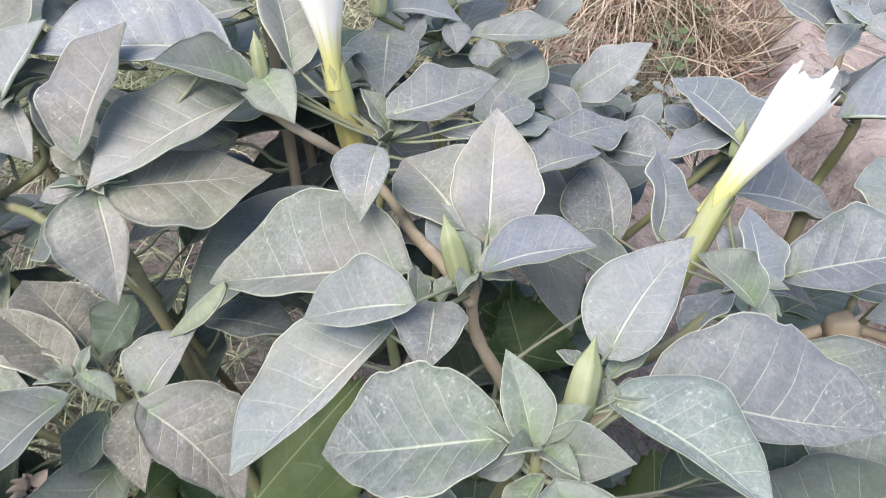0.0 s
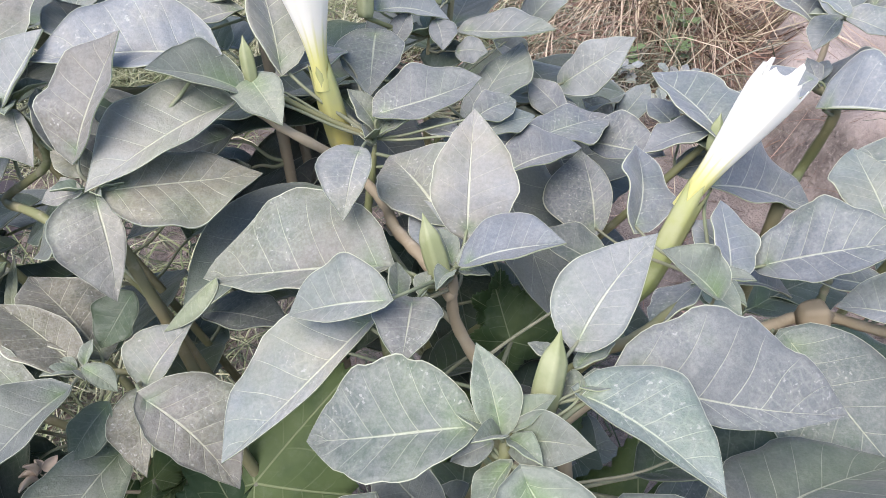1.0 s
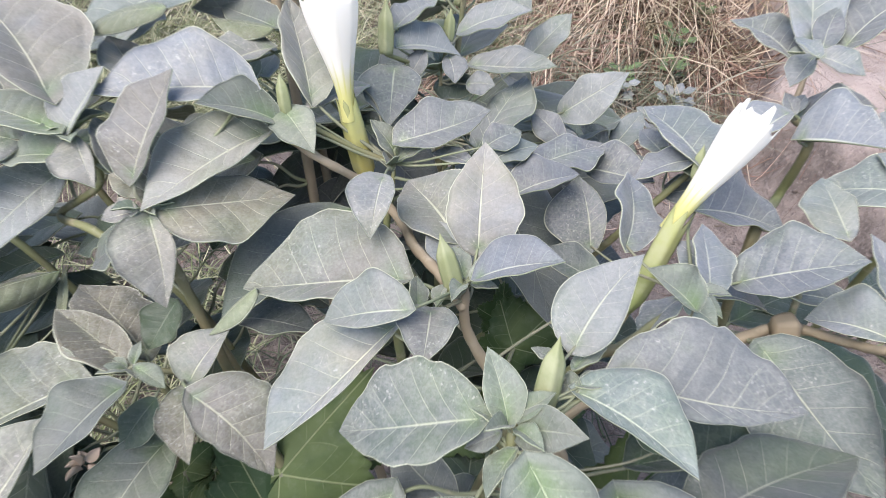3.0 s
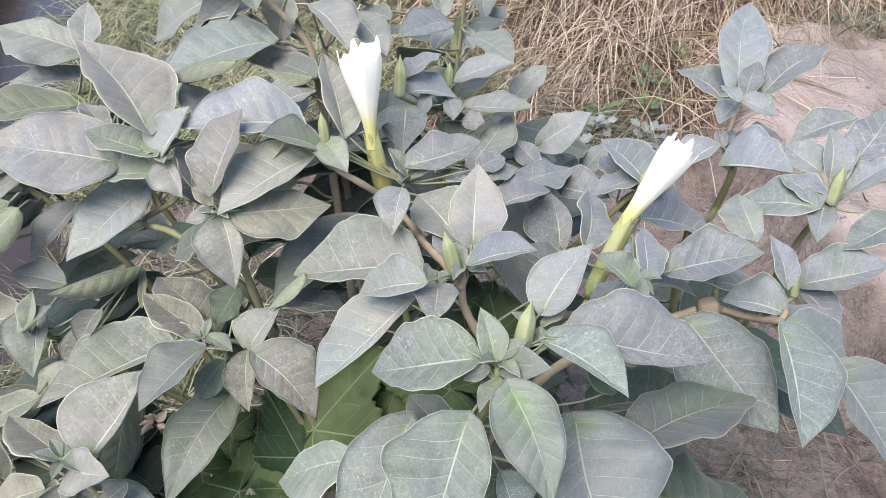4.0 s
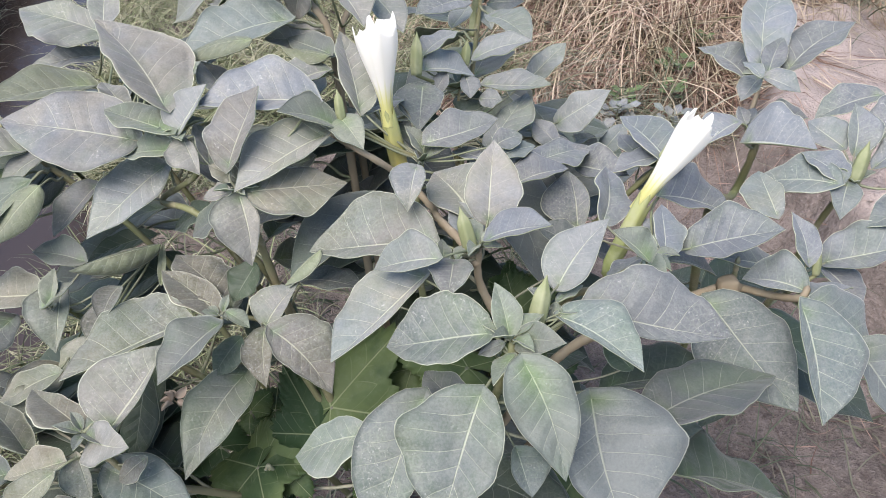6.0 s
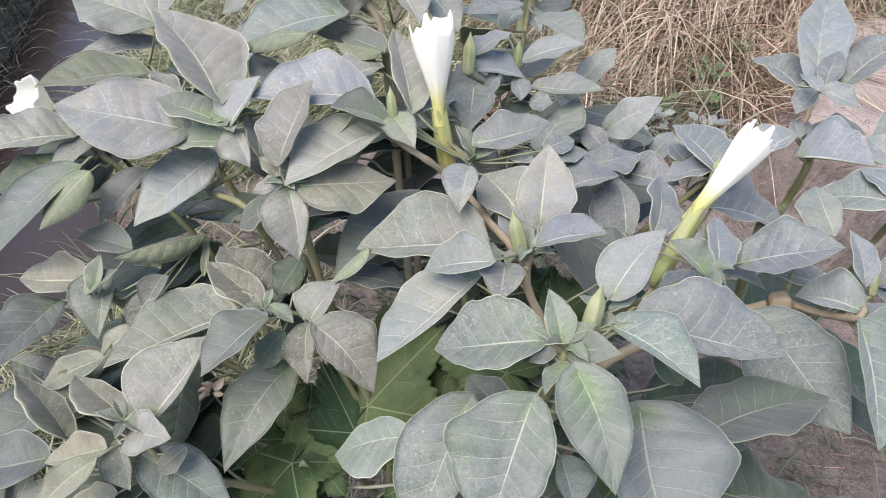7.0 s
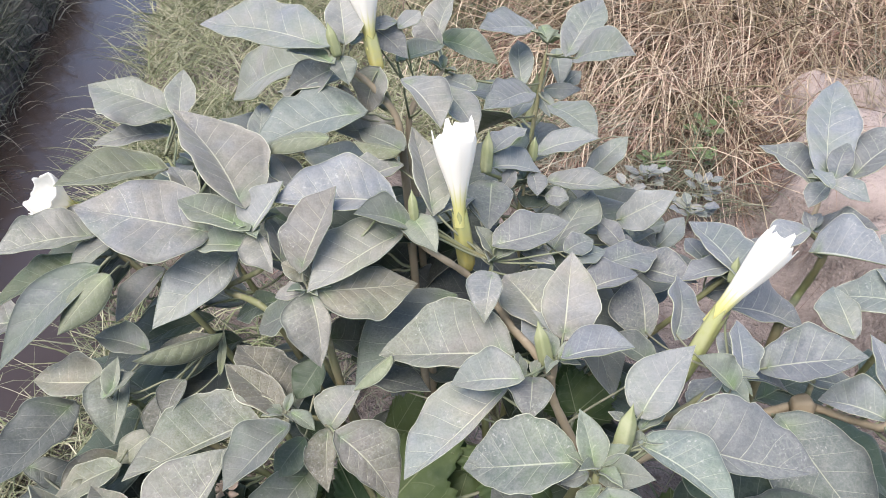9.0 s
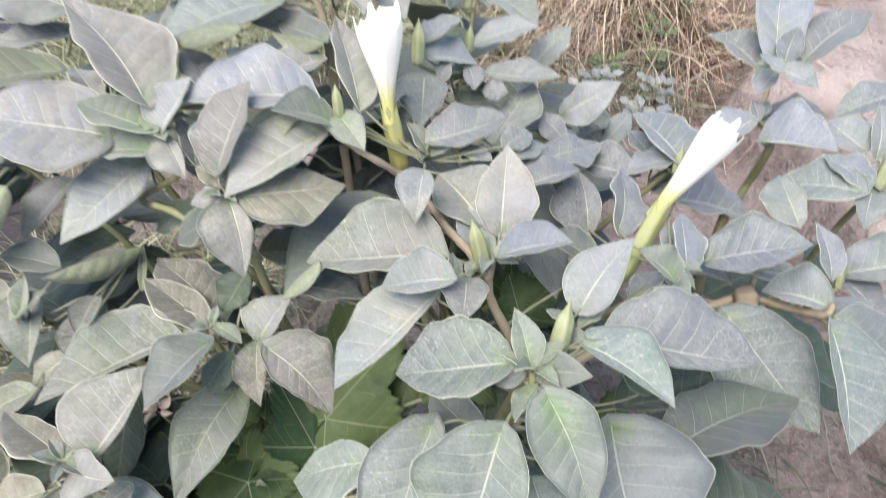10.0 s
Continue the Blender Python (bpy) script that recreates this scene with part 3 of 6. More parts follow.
branch("R2", shrub, [(0.005, 0.369, 0.252), (-0.013, 0.352, 0.616), (-0.031, 0.387, 0.747), (-0.024, 0.407, 0.828)], 0.0050, 0.0023)
branch("R4", shrub, [(0.013, 0.266, 0.535), (0.023, 0.221, 0.673), (0.032, 0.180, 0.806), (0.033, 0.182, 0.832)], 0.0043, 0.0023)
branch("R3", shrub, [(0.019, 0.258, 0.565), (0.046, 0.233, 0.757), (0.076, 0.223, 0.829), (0.106, 0.243, 0.822), (0.153, 0.279, 0.823)], 0.0043, 0.0023)
branch("C", shrub, [(0.005, 0.369, 0.252), (0.016, 0.452, 0.551), (0.013, 0.498, 0.756), (0.014, 0.524, 0.840)], 0.0050, 0.0023)
branch("L2", shrub, [(0.000, 0.375, 0.150), (-0.068, 0.298, 0.467), (-0.115, 0.290, 0.654), (-0.150, 0.324, 0.736), (-0.164, 0.326, 0.807), (-0.179, 0.344, 0.836)], 0.0054, 0.0028)
branch("L1", shrub, [(-0.095, 0.290, 0.604), (-0.164, 0.346, 0.742), (-0.223, 0.368, 0.795), (-0.265, 0.403, 0.785), (-0.226, 0.397, 0.820), (-0.233, 0.394, 0.863)], 0.0036, 0.0024)
branch("L3", shrub, [(-0.094, 0.282, 0.569), (-0.135, 0.293, 0.670), (-0.159, 0.296, 0.730), (-0.196, 0.293, 0.744)], 0.0036, 0.0018)
branch("L4", shrub, [(-0.059, 0.333, 0.329), (-0.186, 0.231, 0.564), (-0.259, 0.198, 0.647), (-0.285, 0.192, 0.719)], 0.0043, 0.0023)
branch("L5", shrub, [(-0.050, 0.357, 0.255), (-0.204, 0.349, 0.546), (-0.309, 0.341, 0.663), (-0.354, 0.330, 0.725)], 0.0043, 0.0023)
branch("L0", shrub, [(-0.142, 0.338, 0.480), (-0.274, 0.398, 0.715), (-0.374, 0.422, 0.817), (-0.398, 0.434, 0.830)], 0.0036, 0.0022)
branch("L6", shrub, [(-0.050, 0.413, 0.311), (-0.225, 0.486, 0.628), (-0.313, 0.523, 0.772), (-0.356, 0.553, 0.835)], 0.0043, 0.0023)
branch("T1", shrub, [(0.000, 0.390, 0.220), (-0.067, 0.423, 0.581), (-0.105, 0.514, 0.830), (-0.112, 0.529, 0.879), (-0.121, 0.536, 0.906), (-0.148, 0.542, 0.934), (-0.174, 0.528, 0.956)], 0.0050, 0.0028, STEM_BROWN)
branch("T2", shrub, [(-0.049, 0.415, 0.465), (-0.081, 0.507, 0.714), (-0.104, 0.560, 0.856), (-0.102, 0.591, 0.888), (-0.072, 0.643, 0.904)], 0.0047, 0.0028, STEM_BROWN)
branch("T3", shrub, [(0.009, 0.435, 0.371), (0.026, 0.607, 0.651), (0.046, 0.720, 0.799), (0.055, 0.750, 0.900)], 0.0043, 0.0023)
branch("X1", shrub, [(0.016, 0.452, 0.551), (0.105, 0.409, 0.703), (0.193, 0.409, 0.822), (0.201, 0.423, 0.828)], 0.0036, 0.0020)
branch("R7", side_shrub, [(0.360, 0.550, -0.020), (0.340, 0.520, 0.400), (0.239, 0.377, 0.777), (0.306, 0.471, 0.746), (0.304, 0.456, 0.819), (0.328, 0.535, 0.791)], 0.0054, 0.0033)
branch("R6", side_shrub, [(0.328, 0.535, 0.791), (0.340, 0.554, 0.812), (0.342, 0.561, 0.836)], 0.0032, 0.0020, STEM_BROWN)
branch("R8", side_shrub, [(0.360, 0.550, 0.200), (0.363, 0.437, 0.584), (0.343, 0.371, 0.786), (0.351, 0.361, 0.837)], 0.0043, 0.0023)
branch("R5", shrub, [(0.019, 0.258, 0.565), (0.095, 0.282, 0.700), (0.167, 0.291, 0.743), (0.215, 0.302, 0.760), (0.244, 0.306, 0.765), (0.267, 0.282, 0.777), (0.270, 0.251, 0.803), (0.277, 0.257, 0.811)], 0.0050, 0.0026, STEM_BROWN)
branch("K1", shrub, [(0.244, 0.306, 0.765), (0.246, 0.311, 0.775), (0.243, 0.309, 0.797)], 0.0030, 0.0021, PETIOLE)
branch("W", shrub, [(-0.060, 0.350, 0.300), (-0.030, 0.270, 0.560), (-0.058, 0.210, 0.679), (-0.067, 0.183, 0.726)], 0.005, 0.003)

# leaves, from foot to tip: half widths either side of the midrib, where the blade is widest, and which way it faces
leaf("R1", (0.026, 0.304, 0.839), (0.031, 0.348, 0.886), 0.0204, 0.0259, 0.36, (-0.12, -0.68, 0.72), tone=0.78)
leaf("R1", (0.023, 0.272, 0.845), (0.068, 0.263, 0.866), 0.0236, 0.0086, 0.43, (-0.47, 0.03, 0.88), tone=0.15, fold=0.25)
leaf("R1", (-0.017, 0.239, 0.854), (-0.063, 0.252, 0.832), 0.0090, 0.0227, 0.39, (-0.56, -0.32, 0.77), tone=0.52)
leaf("R1", (-0.004, 0.252, 0.839), (-0.010, 0.214, 0.838), 0.0158, 0.0176, 0.28, (-0.02, 0.11, 0.99), tone=0.52)
leaf("R1", (0.023, 0.308, 0.815), (-0.002, 0.344, 0.829), 0.0158, 0.0145, 0.44, (-0.10, -0.26, 0.96), tone=0.15)
leaf("R1", (-0.021, 0.290, 0.827), (-0.119, 0.310, 0.801), 0.0181, 0.0456, 0.42, (-0.34, -0.14, 0.93), tone=0.78)
leaf("R1", (0.015, 0.328, 0.826), (-0.015, 0.385, 0.830), 0.0250, 0.0355, 0.44, (-0.19, -0.00, 0.98), tone=0.52)
leaf("R1", (-0.011, 0.264, 0.830), (-0.011, 0.286, 0.834), 0.0074, 0.0067, 0.45, (0.59, -0.09, 0.80), LEAF_YOUNG, tone=0.52)
leaf("R1", (0.001, 0.269, 0.827), (0.006, 0.283, 0.830), 0.0058, 0.0030, 0.47, (0.00, -0.10, 0.99), LEAF_YOUNG, tone=0.52)
leaf("R2", (-0.031, 0.343, 0.862), (-0.038, 0.299, 0.851), 0.0099, 0.0192, 0.34, (0.02, -0.09, 1.00), tone=0.52)
leaf("R2", (-0.020, 0.410, 0.845), (0.044, 0.429, 0.859), 0.0261, 0.0154, 0.44, (-0.06, -0.28, 0.96), LEAF_PALE, tone=0.10)
leaf("R2", (-0.023, 0.410, 0.833), (-0.041, 0.424, 0.854), 0.0097, 0.0101, 0.42, (0.51, -0.44, 0.74), LEAF_YOUNG, tone=0.52)
leaf("R2", (-0.023, 0.407, 0.830), (-0.003, 0.404, 0.844), 0.0101, 0.0043, 0.47, (-0.61, 0.09, 0.78), LEAF_YOUNG, tone=0.52)
leaf("R2", (-0.025, 0.405, 0.826), (-0.039, 0.410, 0.837), 0.0040, 0.0061, 0.44, (0.45, -0.46, 0.77), LEAF_YOUNG, tone=0.52)
leaf("C", (-0.024, 0.483, 0.862), (-0.028, 0.431, 0.843), 0.0208, 0.0258, 0.28, (-0.01, -0.15, 0.99), LEAF_PALE, tone=0.10)
leaf("R2", (0.040, 0.458, 0.806), (0.085, 0.527, 0.834), 0.0155, 0.0315, 0.45, (-0.37, 0.07, 0.93), LEAF_PALE, tone=0.10)
leaf("R2", (0.027, 0.394, 0.839), (0.002, 0.420, 0.829), 0.0064, 0.0081, 0.44, (-0.54, 0.02, 0.84), tone=0.15)
leaf("C", (0.079, 0.423, 0.814), (0.140, 0.455, 0.814), 0.0194, 0.0240, 0.47, (0.13, 0.06, 0.99), tone=0.15)
leaf("R2", (0.058, 0.373, 0.827), (0.108, 0.401, 0.824), 0.0219, 0.0109, 0.44, (0.16, 0.05, 0.99), tone=0.15)
leaf("C", (0.127, 0.439, 0.802), (0.169, 0.411, 0.810), 0.0249, 0.0107, 0.30, (-0.54, -0.32, 0.78), tone=0.15)
leaf("C", (0.044, 0.393, 0.842), (0.078, 0.414, 0.840), 0.0158, 0.0103, 0.44, (0.26, -0.09, 0.96), tone=0.15)
leaf("R3", (0.118, 0.372, 0.780), (0.112, 0.416, 0.812), 0.0331, 0.0126, 0.45, (-0.10, -0.51, 0.86), tone=0.15)
leaf("R3", (0.129, 0.336, 0.813), (0.140, 0.394, 0.831), 0.0210, 0.0217, 0.47, (0.56, -0.22, 0.80), tone=0.15)
leaf("R4", (0.069, 0.221, 0.845), (0.106, 0.253, 0.880), 0.0223, 0.0160, 0.28, (-0.32, -0.46, 0.83), LEAF_PALE, tone=0.10)
leaf("R3", (0.138, 0.243, 0.849), (0.111, 0.256, 0.867), 0.0039, 0.0165, 0.39, (0.20, -0.70, 0.69), LEAF_YOUNG, tone=0.15)
leaf("R3", (0.170, 0.290, 0.817), (0.176, 0.337, 0.831), 0.0119, 0.0206, 0.47, (0.36, -0.19, 0.91), tone=0.15)
leaf("R3", (0.196, 0.304, 0.810), (0.255, 0.280, 0.849), 0.0298, 0.0174, 0.47, (-0.65, -0.22, 0.72), tone=0.15)
leaf("R3", (0.183, 0.308, 0.792), (0.237, 0.323, 0.763), 0.0311, 0.0040, 0.44, (0.54, 0.07, 0.84), tone=0.15)
leaf("R3", (0.146, 0.277, 0.822), (0.115, 0.249, 0.819), 0.0119, 0.0158, 0.47, (-0.38, 0.43, 0.82), tone=0.15)
leaf("R3", (0.144, 0.265, 0.831), (0.157, 0.247, 0.831), 0.0094, 0.0063, 0.39, (-0.36, -0.13, 0.92), LEAF_YOUNG, tone=0.15)
leaf("R3", (0.186, 0.373, 0.814), (0.261, 0.374, 0.792), 0.0361, 0.0159, 0.44, (0.39, -0.18, 0.90), tone=0.15)
leaf("R3", (0.186, 0.313, 0.802), (0.166, 0.343, 0.811), 0.0147, 0.0149, 0.44, (-0.25, -0.32, 0.91), tone=0.15)
leaf("R1", (0.106, 0.315, 0.800), (0.071, 0.339, 0.807), 0.0088, 0.0172, 0.47, (-0.10, -0.32, 0.94), LEAF_DIM, tone=0.15)
leaf("R4", (0.017, 0.187, 0.831), (-0.053, 0.201, 0.803), 0.0216, 0.0329, 0.42, (-0.47, -0.28, 0.84), LEAF_SAGE, tone=0.52)
leaf("R4", (0.031, 0.183, 0.834), (0.022, 0.212, 0.856), 0.0094, 0.0118, 0.37, (-0.06, -0.60, 0.79), LEAF_YOUNG, tone=0.15)
leaf("R4", (0.036, 0.181, 0.829), (0.066, 0.166, 0.844), 0.0125, 0.0111, 0.41, (-0.15, -0.55, 0.82), LEAF_YOUNG, tone=0.15)
leaf("R4", (0.039, 0.161, 0.831), (0.064, 0.103, 0.782), 0.0221, 0.0256, 0.30, (0.06, -0.64, 0.77), LEAF_YOUNG, tone=0.15)
leaf("R4", (0.034, 0.172, 0.826), (0.018, 0.149, 0.822), 0.0034, 0.0113, 0.32, (-0.42, 0.22, 0.88), LEAF_YOUNG, tone=0.15)
leaf("R4", (0.027, 0.181, 0.828), (0.010, 0.178, 0.820), 0.0063, 0.0048, 0.47, (-0.37, -0.38, 0.85), LEAF_DIM, tone=0.15)
leaf("R4", (0.068, 0.199, 0.835), (0.115, 0.149, 0.835), 0.0280, 0.0071, 0.38, (-0.12, -0.06, 0.99), LEAF_SAGE, tone=0.15, fold=0.25)
leaf("R4", (0.090, 0.206, 0.833), (0.196, 0.200, 0.813), 0.0417, 0.0108, 0.40, (0.13, -0.48, 0.87), LEAF_PALE, tone=0.00)
leaf("R4", (0.069, 0.201, 0.836), (0.059, 0.209, 0.830), 0.0066, 0.0074, 0.47, (-0.67, -0.10, 0.73), LEAF_YOUNG, tone=0.15)
leaf("R4", (0.069, 0.214, 0.836), (0.089, 0.230, 0.837), 0.0065, 0.0082, 0.47, (-0.25, 0.36, 0.90), LEAF_YOUNG, tone=0.15)
leaf("R4", (0.069, 0.202, 0.837), (0.091, 0.206, 0.833), 0.0071, 0.0066, 0.44, (0.19, 0.20, 0.96), LEAF_YOUNG, tone=0.15)
leaf("R4", (0.062, 0.223, 0.832), (0.049, 0.231, 0.833), 0.0042, 0.0045, 0.47, (0.07, -0.02, 1.00), LEAF_YOUNG, tone=0.15)
leaf("R4", (0.010, 0.146, 0.816), (-0.016, 0.084, 0.767), 0.0265, 0.0430, 0.46, (-0.22, -0.57, 0.79), LEAF_SAGE, tone=0.52)
leaf("R4", (-0.026, 0.191, 0.757), (-0.062, 0.112, 0.693), 0.0203, 0.0365, 0.41, (-0.19, -0.59, 0.79), LEAF_SAGE, tone=0.52)
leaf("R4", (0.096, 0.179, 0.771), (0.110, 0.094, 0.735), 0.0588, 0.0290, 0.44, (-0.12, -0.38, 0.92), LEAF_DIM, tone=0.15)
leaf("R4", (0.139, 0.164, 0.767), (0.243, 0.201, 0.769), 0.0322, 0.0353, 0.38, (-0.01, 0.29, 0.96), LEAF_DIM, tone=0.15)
leaf("R4", (0.124, 0.220, 0.735), (0.221, 0.223, 0.744), 0.0388, 0.0166, 0.44, (-0.04, 0.18, 0.98), LEAF_DEEP_SHADE, tone=0.15)
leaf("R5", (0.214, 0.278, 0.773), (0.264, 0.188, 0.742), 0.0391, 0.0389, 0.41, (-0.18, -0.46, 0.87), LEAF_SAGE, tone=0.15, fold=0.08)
leaf("R4", (0.174, 0.154, 0.709), (0.262, 0.156, 0.673), 0.0480, 0.0206, 0.47, (0.43, 0.34, 0.84), LEAF_DEEP_SHADE, tone=0.15)
leaf("R5", (0.292, 0.290, 0.806), (0.282, 0.323, 0.834), 0.0112, 0.0122, 0.40, (0.07, -0.63, 0.77), tone=0.15)
leaf("R5", (0.322, 0.311, 0.789), (0.380, 0.295, 0.824), 0.0275, 0.0138, 0.47, (-0.54, -0.31, 0.78), tone=0.15)
leaf("R5", (0.278, 0.261, 0.802), (0.245, 0.296, 0.783), 0.0080, 0.0262, 0.44, (-0.68, -0.05, 0.73), tone=0.15)
leaf("R5", (0.271, 0.236, 0.814), (0.315, 0.208, 0.782), 0.0357, 0.0076, 0.44, (0.42, -0.43, 0.80), LEAF_SAGE, tone=0.15)
leaf("R5", (0.252, 0.220, 0.824), (0.258, 0.153, 0.771), 0.0390, 0.0103, 0.47, (0.17, -0.60, 0.78), LEAF_SAGE, tone=0.15)
leaf("R5", (0.305, 0.213, 0.787), (0.347, 0.150, 0.736), 0.0375, 0.0161, 0.36, (0.12, -0.65, 0.75), LEAF_DIM, tone=0.15)
leaf("R5", (0.281, 0.250, 0.804), (0.321, 0.266, 0.801), 0.0198, 0.0085, 0.44, (-0.01, 0.46, 0.89), tone=0.15)
leaf("R5", (0.324, 0.314, 0.780), (0.338, 0.267, 0.777), 0.0220, 0.0095, 0.43, (-0.04, 0.06, 1.00), tone=0.15)
leaf("R5", (0.281, 0.310, 0.783), (0.221, 0.321, 0.789), 0.0110, 0.0256, 0.42, (0.20, -0.01, 0.98), tone=0.15)
leaf("R6", (0.338, 0.559, 0.847), (0.375, 0.668, 0.906), 0.0245, 0.0312, 0.47, (-0.25, -0.57, 0.78), tone=0.15)
leaf("R6", (0.364, 0.551, 0.852), (0.435, 0.581, 0.892), 0.0359, 0.0275, 0.46, (-0.59, -0.05, 0.80), LEAF_PALE, tone=0.00)
leaf("R6", (0.332, 0.566, 0.829), (0.297, 0.640, 0.834), 0.0174, 0.0328, 0.44, (-0.01, -0.20, 0.98), LEAF_PALE, tone=0.00)
leaf("R6", (0.340, 0.545, 0.852), (0.363, 0.581, 0.874), 0.0127, 0.0133, 0.42, (-0.33, -0.54, 0.77), tone=0.15)
leaf("R6", (0.318, 0.517, 0.858), (0.299, 0.503, 0.839), 0.0081, 0.0169, 0.44, (-0.57, -0.38, 0.73), LEAF_PALE, tone=0.00)
leaf("R6", (0.322, 0.513, 0.861), (0.352, 0.493, 0.855), 0.0158, 0.0068, 0.47, (-0.24, -0.62, 0.75), tone=0.15)
leaf("R6", (0.301, 0.484, 0.876), (0.298, 0.522, 0.873), 0.0075, 0.0087, 0.47, (-0.10, -0.10, 0.99), tone=0.15)
leaf("R7", (0.284, 0.466, 0.836), (0.245, 0.440, 0.826), 0.0106, 0.0237, 0.43, (-0.01, 0.00, 1.00), tone=0.15)
leaf("R7", (0.289, 0.447, 0.824), (0.334, 0.403, 0.845), 0.0379, 0.0009, 0.28, (-0.54, 0.05, 0.84), tone=0.15, fold=0.3)
leaf("R7", (0.326, 0.518, 0.802), (0.349, 0.460, 0.845), 0.0243, 0.0104, 0.41, (-0.66, 0.08, 0.74), tone=0.15)
leaf("R7", (0.310, 0.500, 0.815), (0.304, 0.515, 0.827), 0.0071, 0.0076, 0.47, (-0.08, -0.67, 0.74), tone=0.15)
leaf("R7", (0.314, 0.508, 0.811), (0.328, 0.524, 0.820), 0.0063, 0.0063, 0.47, (-0.31, -0.49, 0.82), tone=0.15)
leaf("X1", (0.197, 0.392, 0.833), (0.164, 0.458, 0.846), 0.0154, 0.0331, 0.47, (0.01, -0.03, 1.00), tone=0.15)
leaf("X1", (0.193, 0.398, 0.826), (0.173, 0.429, 0.828), 0.0098, 0.0128, 0.47, (-0.22, -0.03, 0.98), LEAF_DEEP_SHADE, tone=0.15)
leaf("R8", (0.328, 0.349, 0.844), (0.282, 0.397, 0.811), 0.0202, 0.0302, 0.47, (-0.61, 0.13, 0.78), tone=0.15)
leaf("R8", (0.367, 0.399, 0.844), (0.370, 0.431, 0.877), 0.0091, 0.0206, 0.43, (-0.28, -0.57, 0.77), tone=0.15)
leaf("R8", (0.360, 0.407, 0.845), (0.338, 0.440, 0.853), 0.0139, 0.0195, 0.47, (-0.39, -0.37, 0.84), tone=0.15)
leaf("R8", (0.389, 0.405, 0.856), (0.435, 0.448, 0.892), 0.0229, 0.0172, 0.34, (-0.39, -0.46, 0.79), tone=0.15)
leaf("R8", (0.382, 0.385, 0.839), (0.418, 0.386, 0.871), 0.0155, 0.0126, 0.47, (-0.57, -0.21, 0.79), tone=0.15)
leaf("R8", (0.340, 0.352, 0.842), (0.325, 0.321, 0.827), 0.0137, 0.0120, 0.29, (-0.15, -0.16, 0.97), tone=0.15)
leaf("R8", (0.335, 0.354, 0.844), (0.314, 0.393, 0.848), 0.0131, 0.0209, 0.44, (-0.13, -0.05, 0.99), tone=0.15)
leaf("R8", (0.400, 0.332, 0.845), (0.346, 0.314, 0.825), 0.0192, 0.0217, 0.42, (-0.18, 0.01, 0.98), tone=0.15)
leaf("R8", (0.407, 0.456, 0.872), (0.351, 0.453, 0.847), 0.0122, 0.0218, 0.47, (-0.47, -0.27, 0.84), tone=0.15)
leaf("R7", (0.280, 0.338, 0.819), (0.276, 0.384, 0.834), 0.0258, 0.0120, 0.47, (-0.20, -0.13, 0.97), tone=0.15)
leaf("L1", (-0.242, 0.398, 0.887), (-0.313, 0.475, 0.928), 0.0300, 0.0431, 0.35, (0.29, -0.03, 0.96), tone=0.85)
leaf("L1", (-0.278, 0.404, 0.849), (-0.389, 0.410, 0.863), 0.0410, 0.0408, 0.37, (0.09, -0.42, 0.90), tone=0.60)
leaf("L1", (-0.229, 0.381, 0.870), (-0.206, 0.407, 0.902), 0.0276, 0.0056, 0.34, (-0.46, -0.49, 0.74), LEAF_PALE, tone=0.50)
leaf("L1", (-0.236, 0.380, 0.872), (-0.301, 0.418, 0.871), 0.0173, 0.0278, 0.47, (-0.10, 0.08, 0.99), LEAF_YOUNG, tone=0.52)
leaf("L1", (-0.237, 0.378, 0.854), (-0.292, 0.398, 0.836), 0.0113, 0.0188, 0.47, (-0.48, -0.15, 0.87), LEAF_YOUNG, tone=0.52)
leaf("L1", (-0.227, 0.384, 0.862), (-0.208, 0.349, 0.850), 0.0060, 0.0204, 0.47, (-0.04, -0.14, 0.99), LEAF_PALE, tone=0.60)
leaf("L1", (-0.260, 0.411, 0.816), (-0.316, 0.347, 0.784), 0.0214, 0.0298, 0.37, (0.04, -0.42, 0.91), LEAF_PALE, tone=0.30)
leaf("L2", (-0.184, 0.351, 0.857), (-0.161, 0.397, 0.906), 0.0278, 0.0120, 0.43, (-0.36, -0.55, 0.75), tone=0.85)
leaf("L2", (-0.110, 0.393, 0.861), (-0.179, 0.335, 0.843), 0.0163, 0.0334, 0.47, (-0.25, -0.42, 0.87), LEAF_PALE, tone=0.60, stalk=False)
leaf("L2", (-0.167, 0.343, 0.838), (-0.090, 0.370, 0.829), 0.0224, 0.0368, 0.35, (0.24, -0.18, 0.96), LEAF_OLIVE, tone=0.95)
leaf("L2", (-0.176, 0.339, 0.835), (-0.165, 0.300, 0.794), 0.0103, 0.0293, 0.31, (0.18, -0.65, 0.74), LEAF_PALE, tone=0.75)
leaf("L2", (-0.183, 0.337, 0.841), (-0.206, 0.339, 0.833), 0.0052, 0.0112, 0.44, (-0.46, -0.36, 0.81), tone=0.70)
leaf("L2", (-0.180, 0.355, 0.842), (-0.204, 0.363, 0.850), 0.0109, 0.0106, 0.47, (0.12, -0.36, 0.92), LEAF_OLIVE, tone=0.78)
leaf("L1", (-0.206, 0.373, 0.847), (-0.225, 0.414, 0.861), 0.0131, 0.0198, 0.44, (0.58, 0.14, 0.80), tone=0.60)
leaf("L3", (-0.157, 0.283, 0.743), (-0.132, 0.312, 0.764), 0.0247, 0.0083, 0.28, (-0.10, -0.51, 0.86), tone=0.70)
leaf("L3", (-0.146, 0.255, 0.765), (-0.099, 0.227, 0.720), 0.0327, 0.0164, 0.33, (0.42, -0.54, 0.73), tone=0.85)
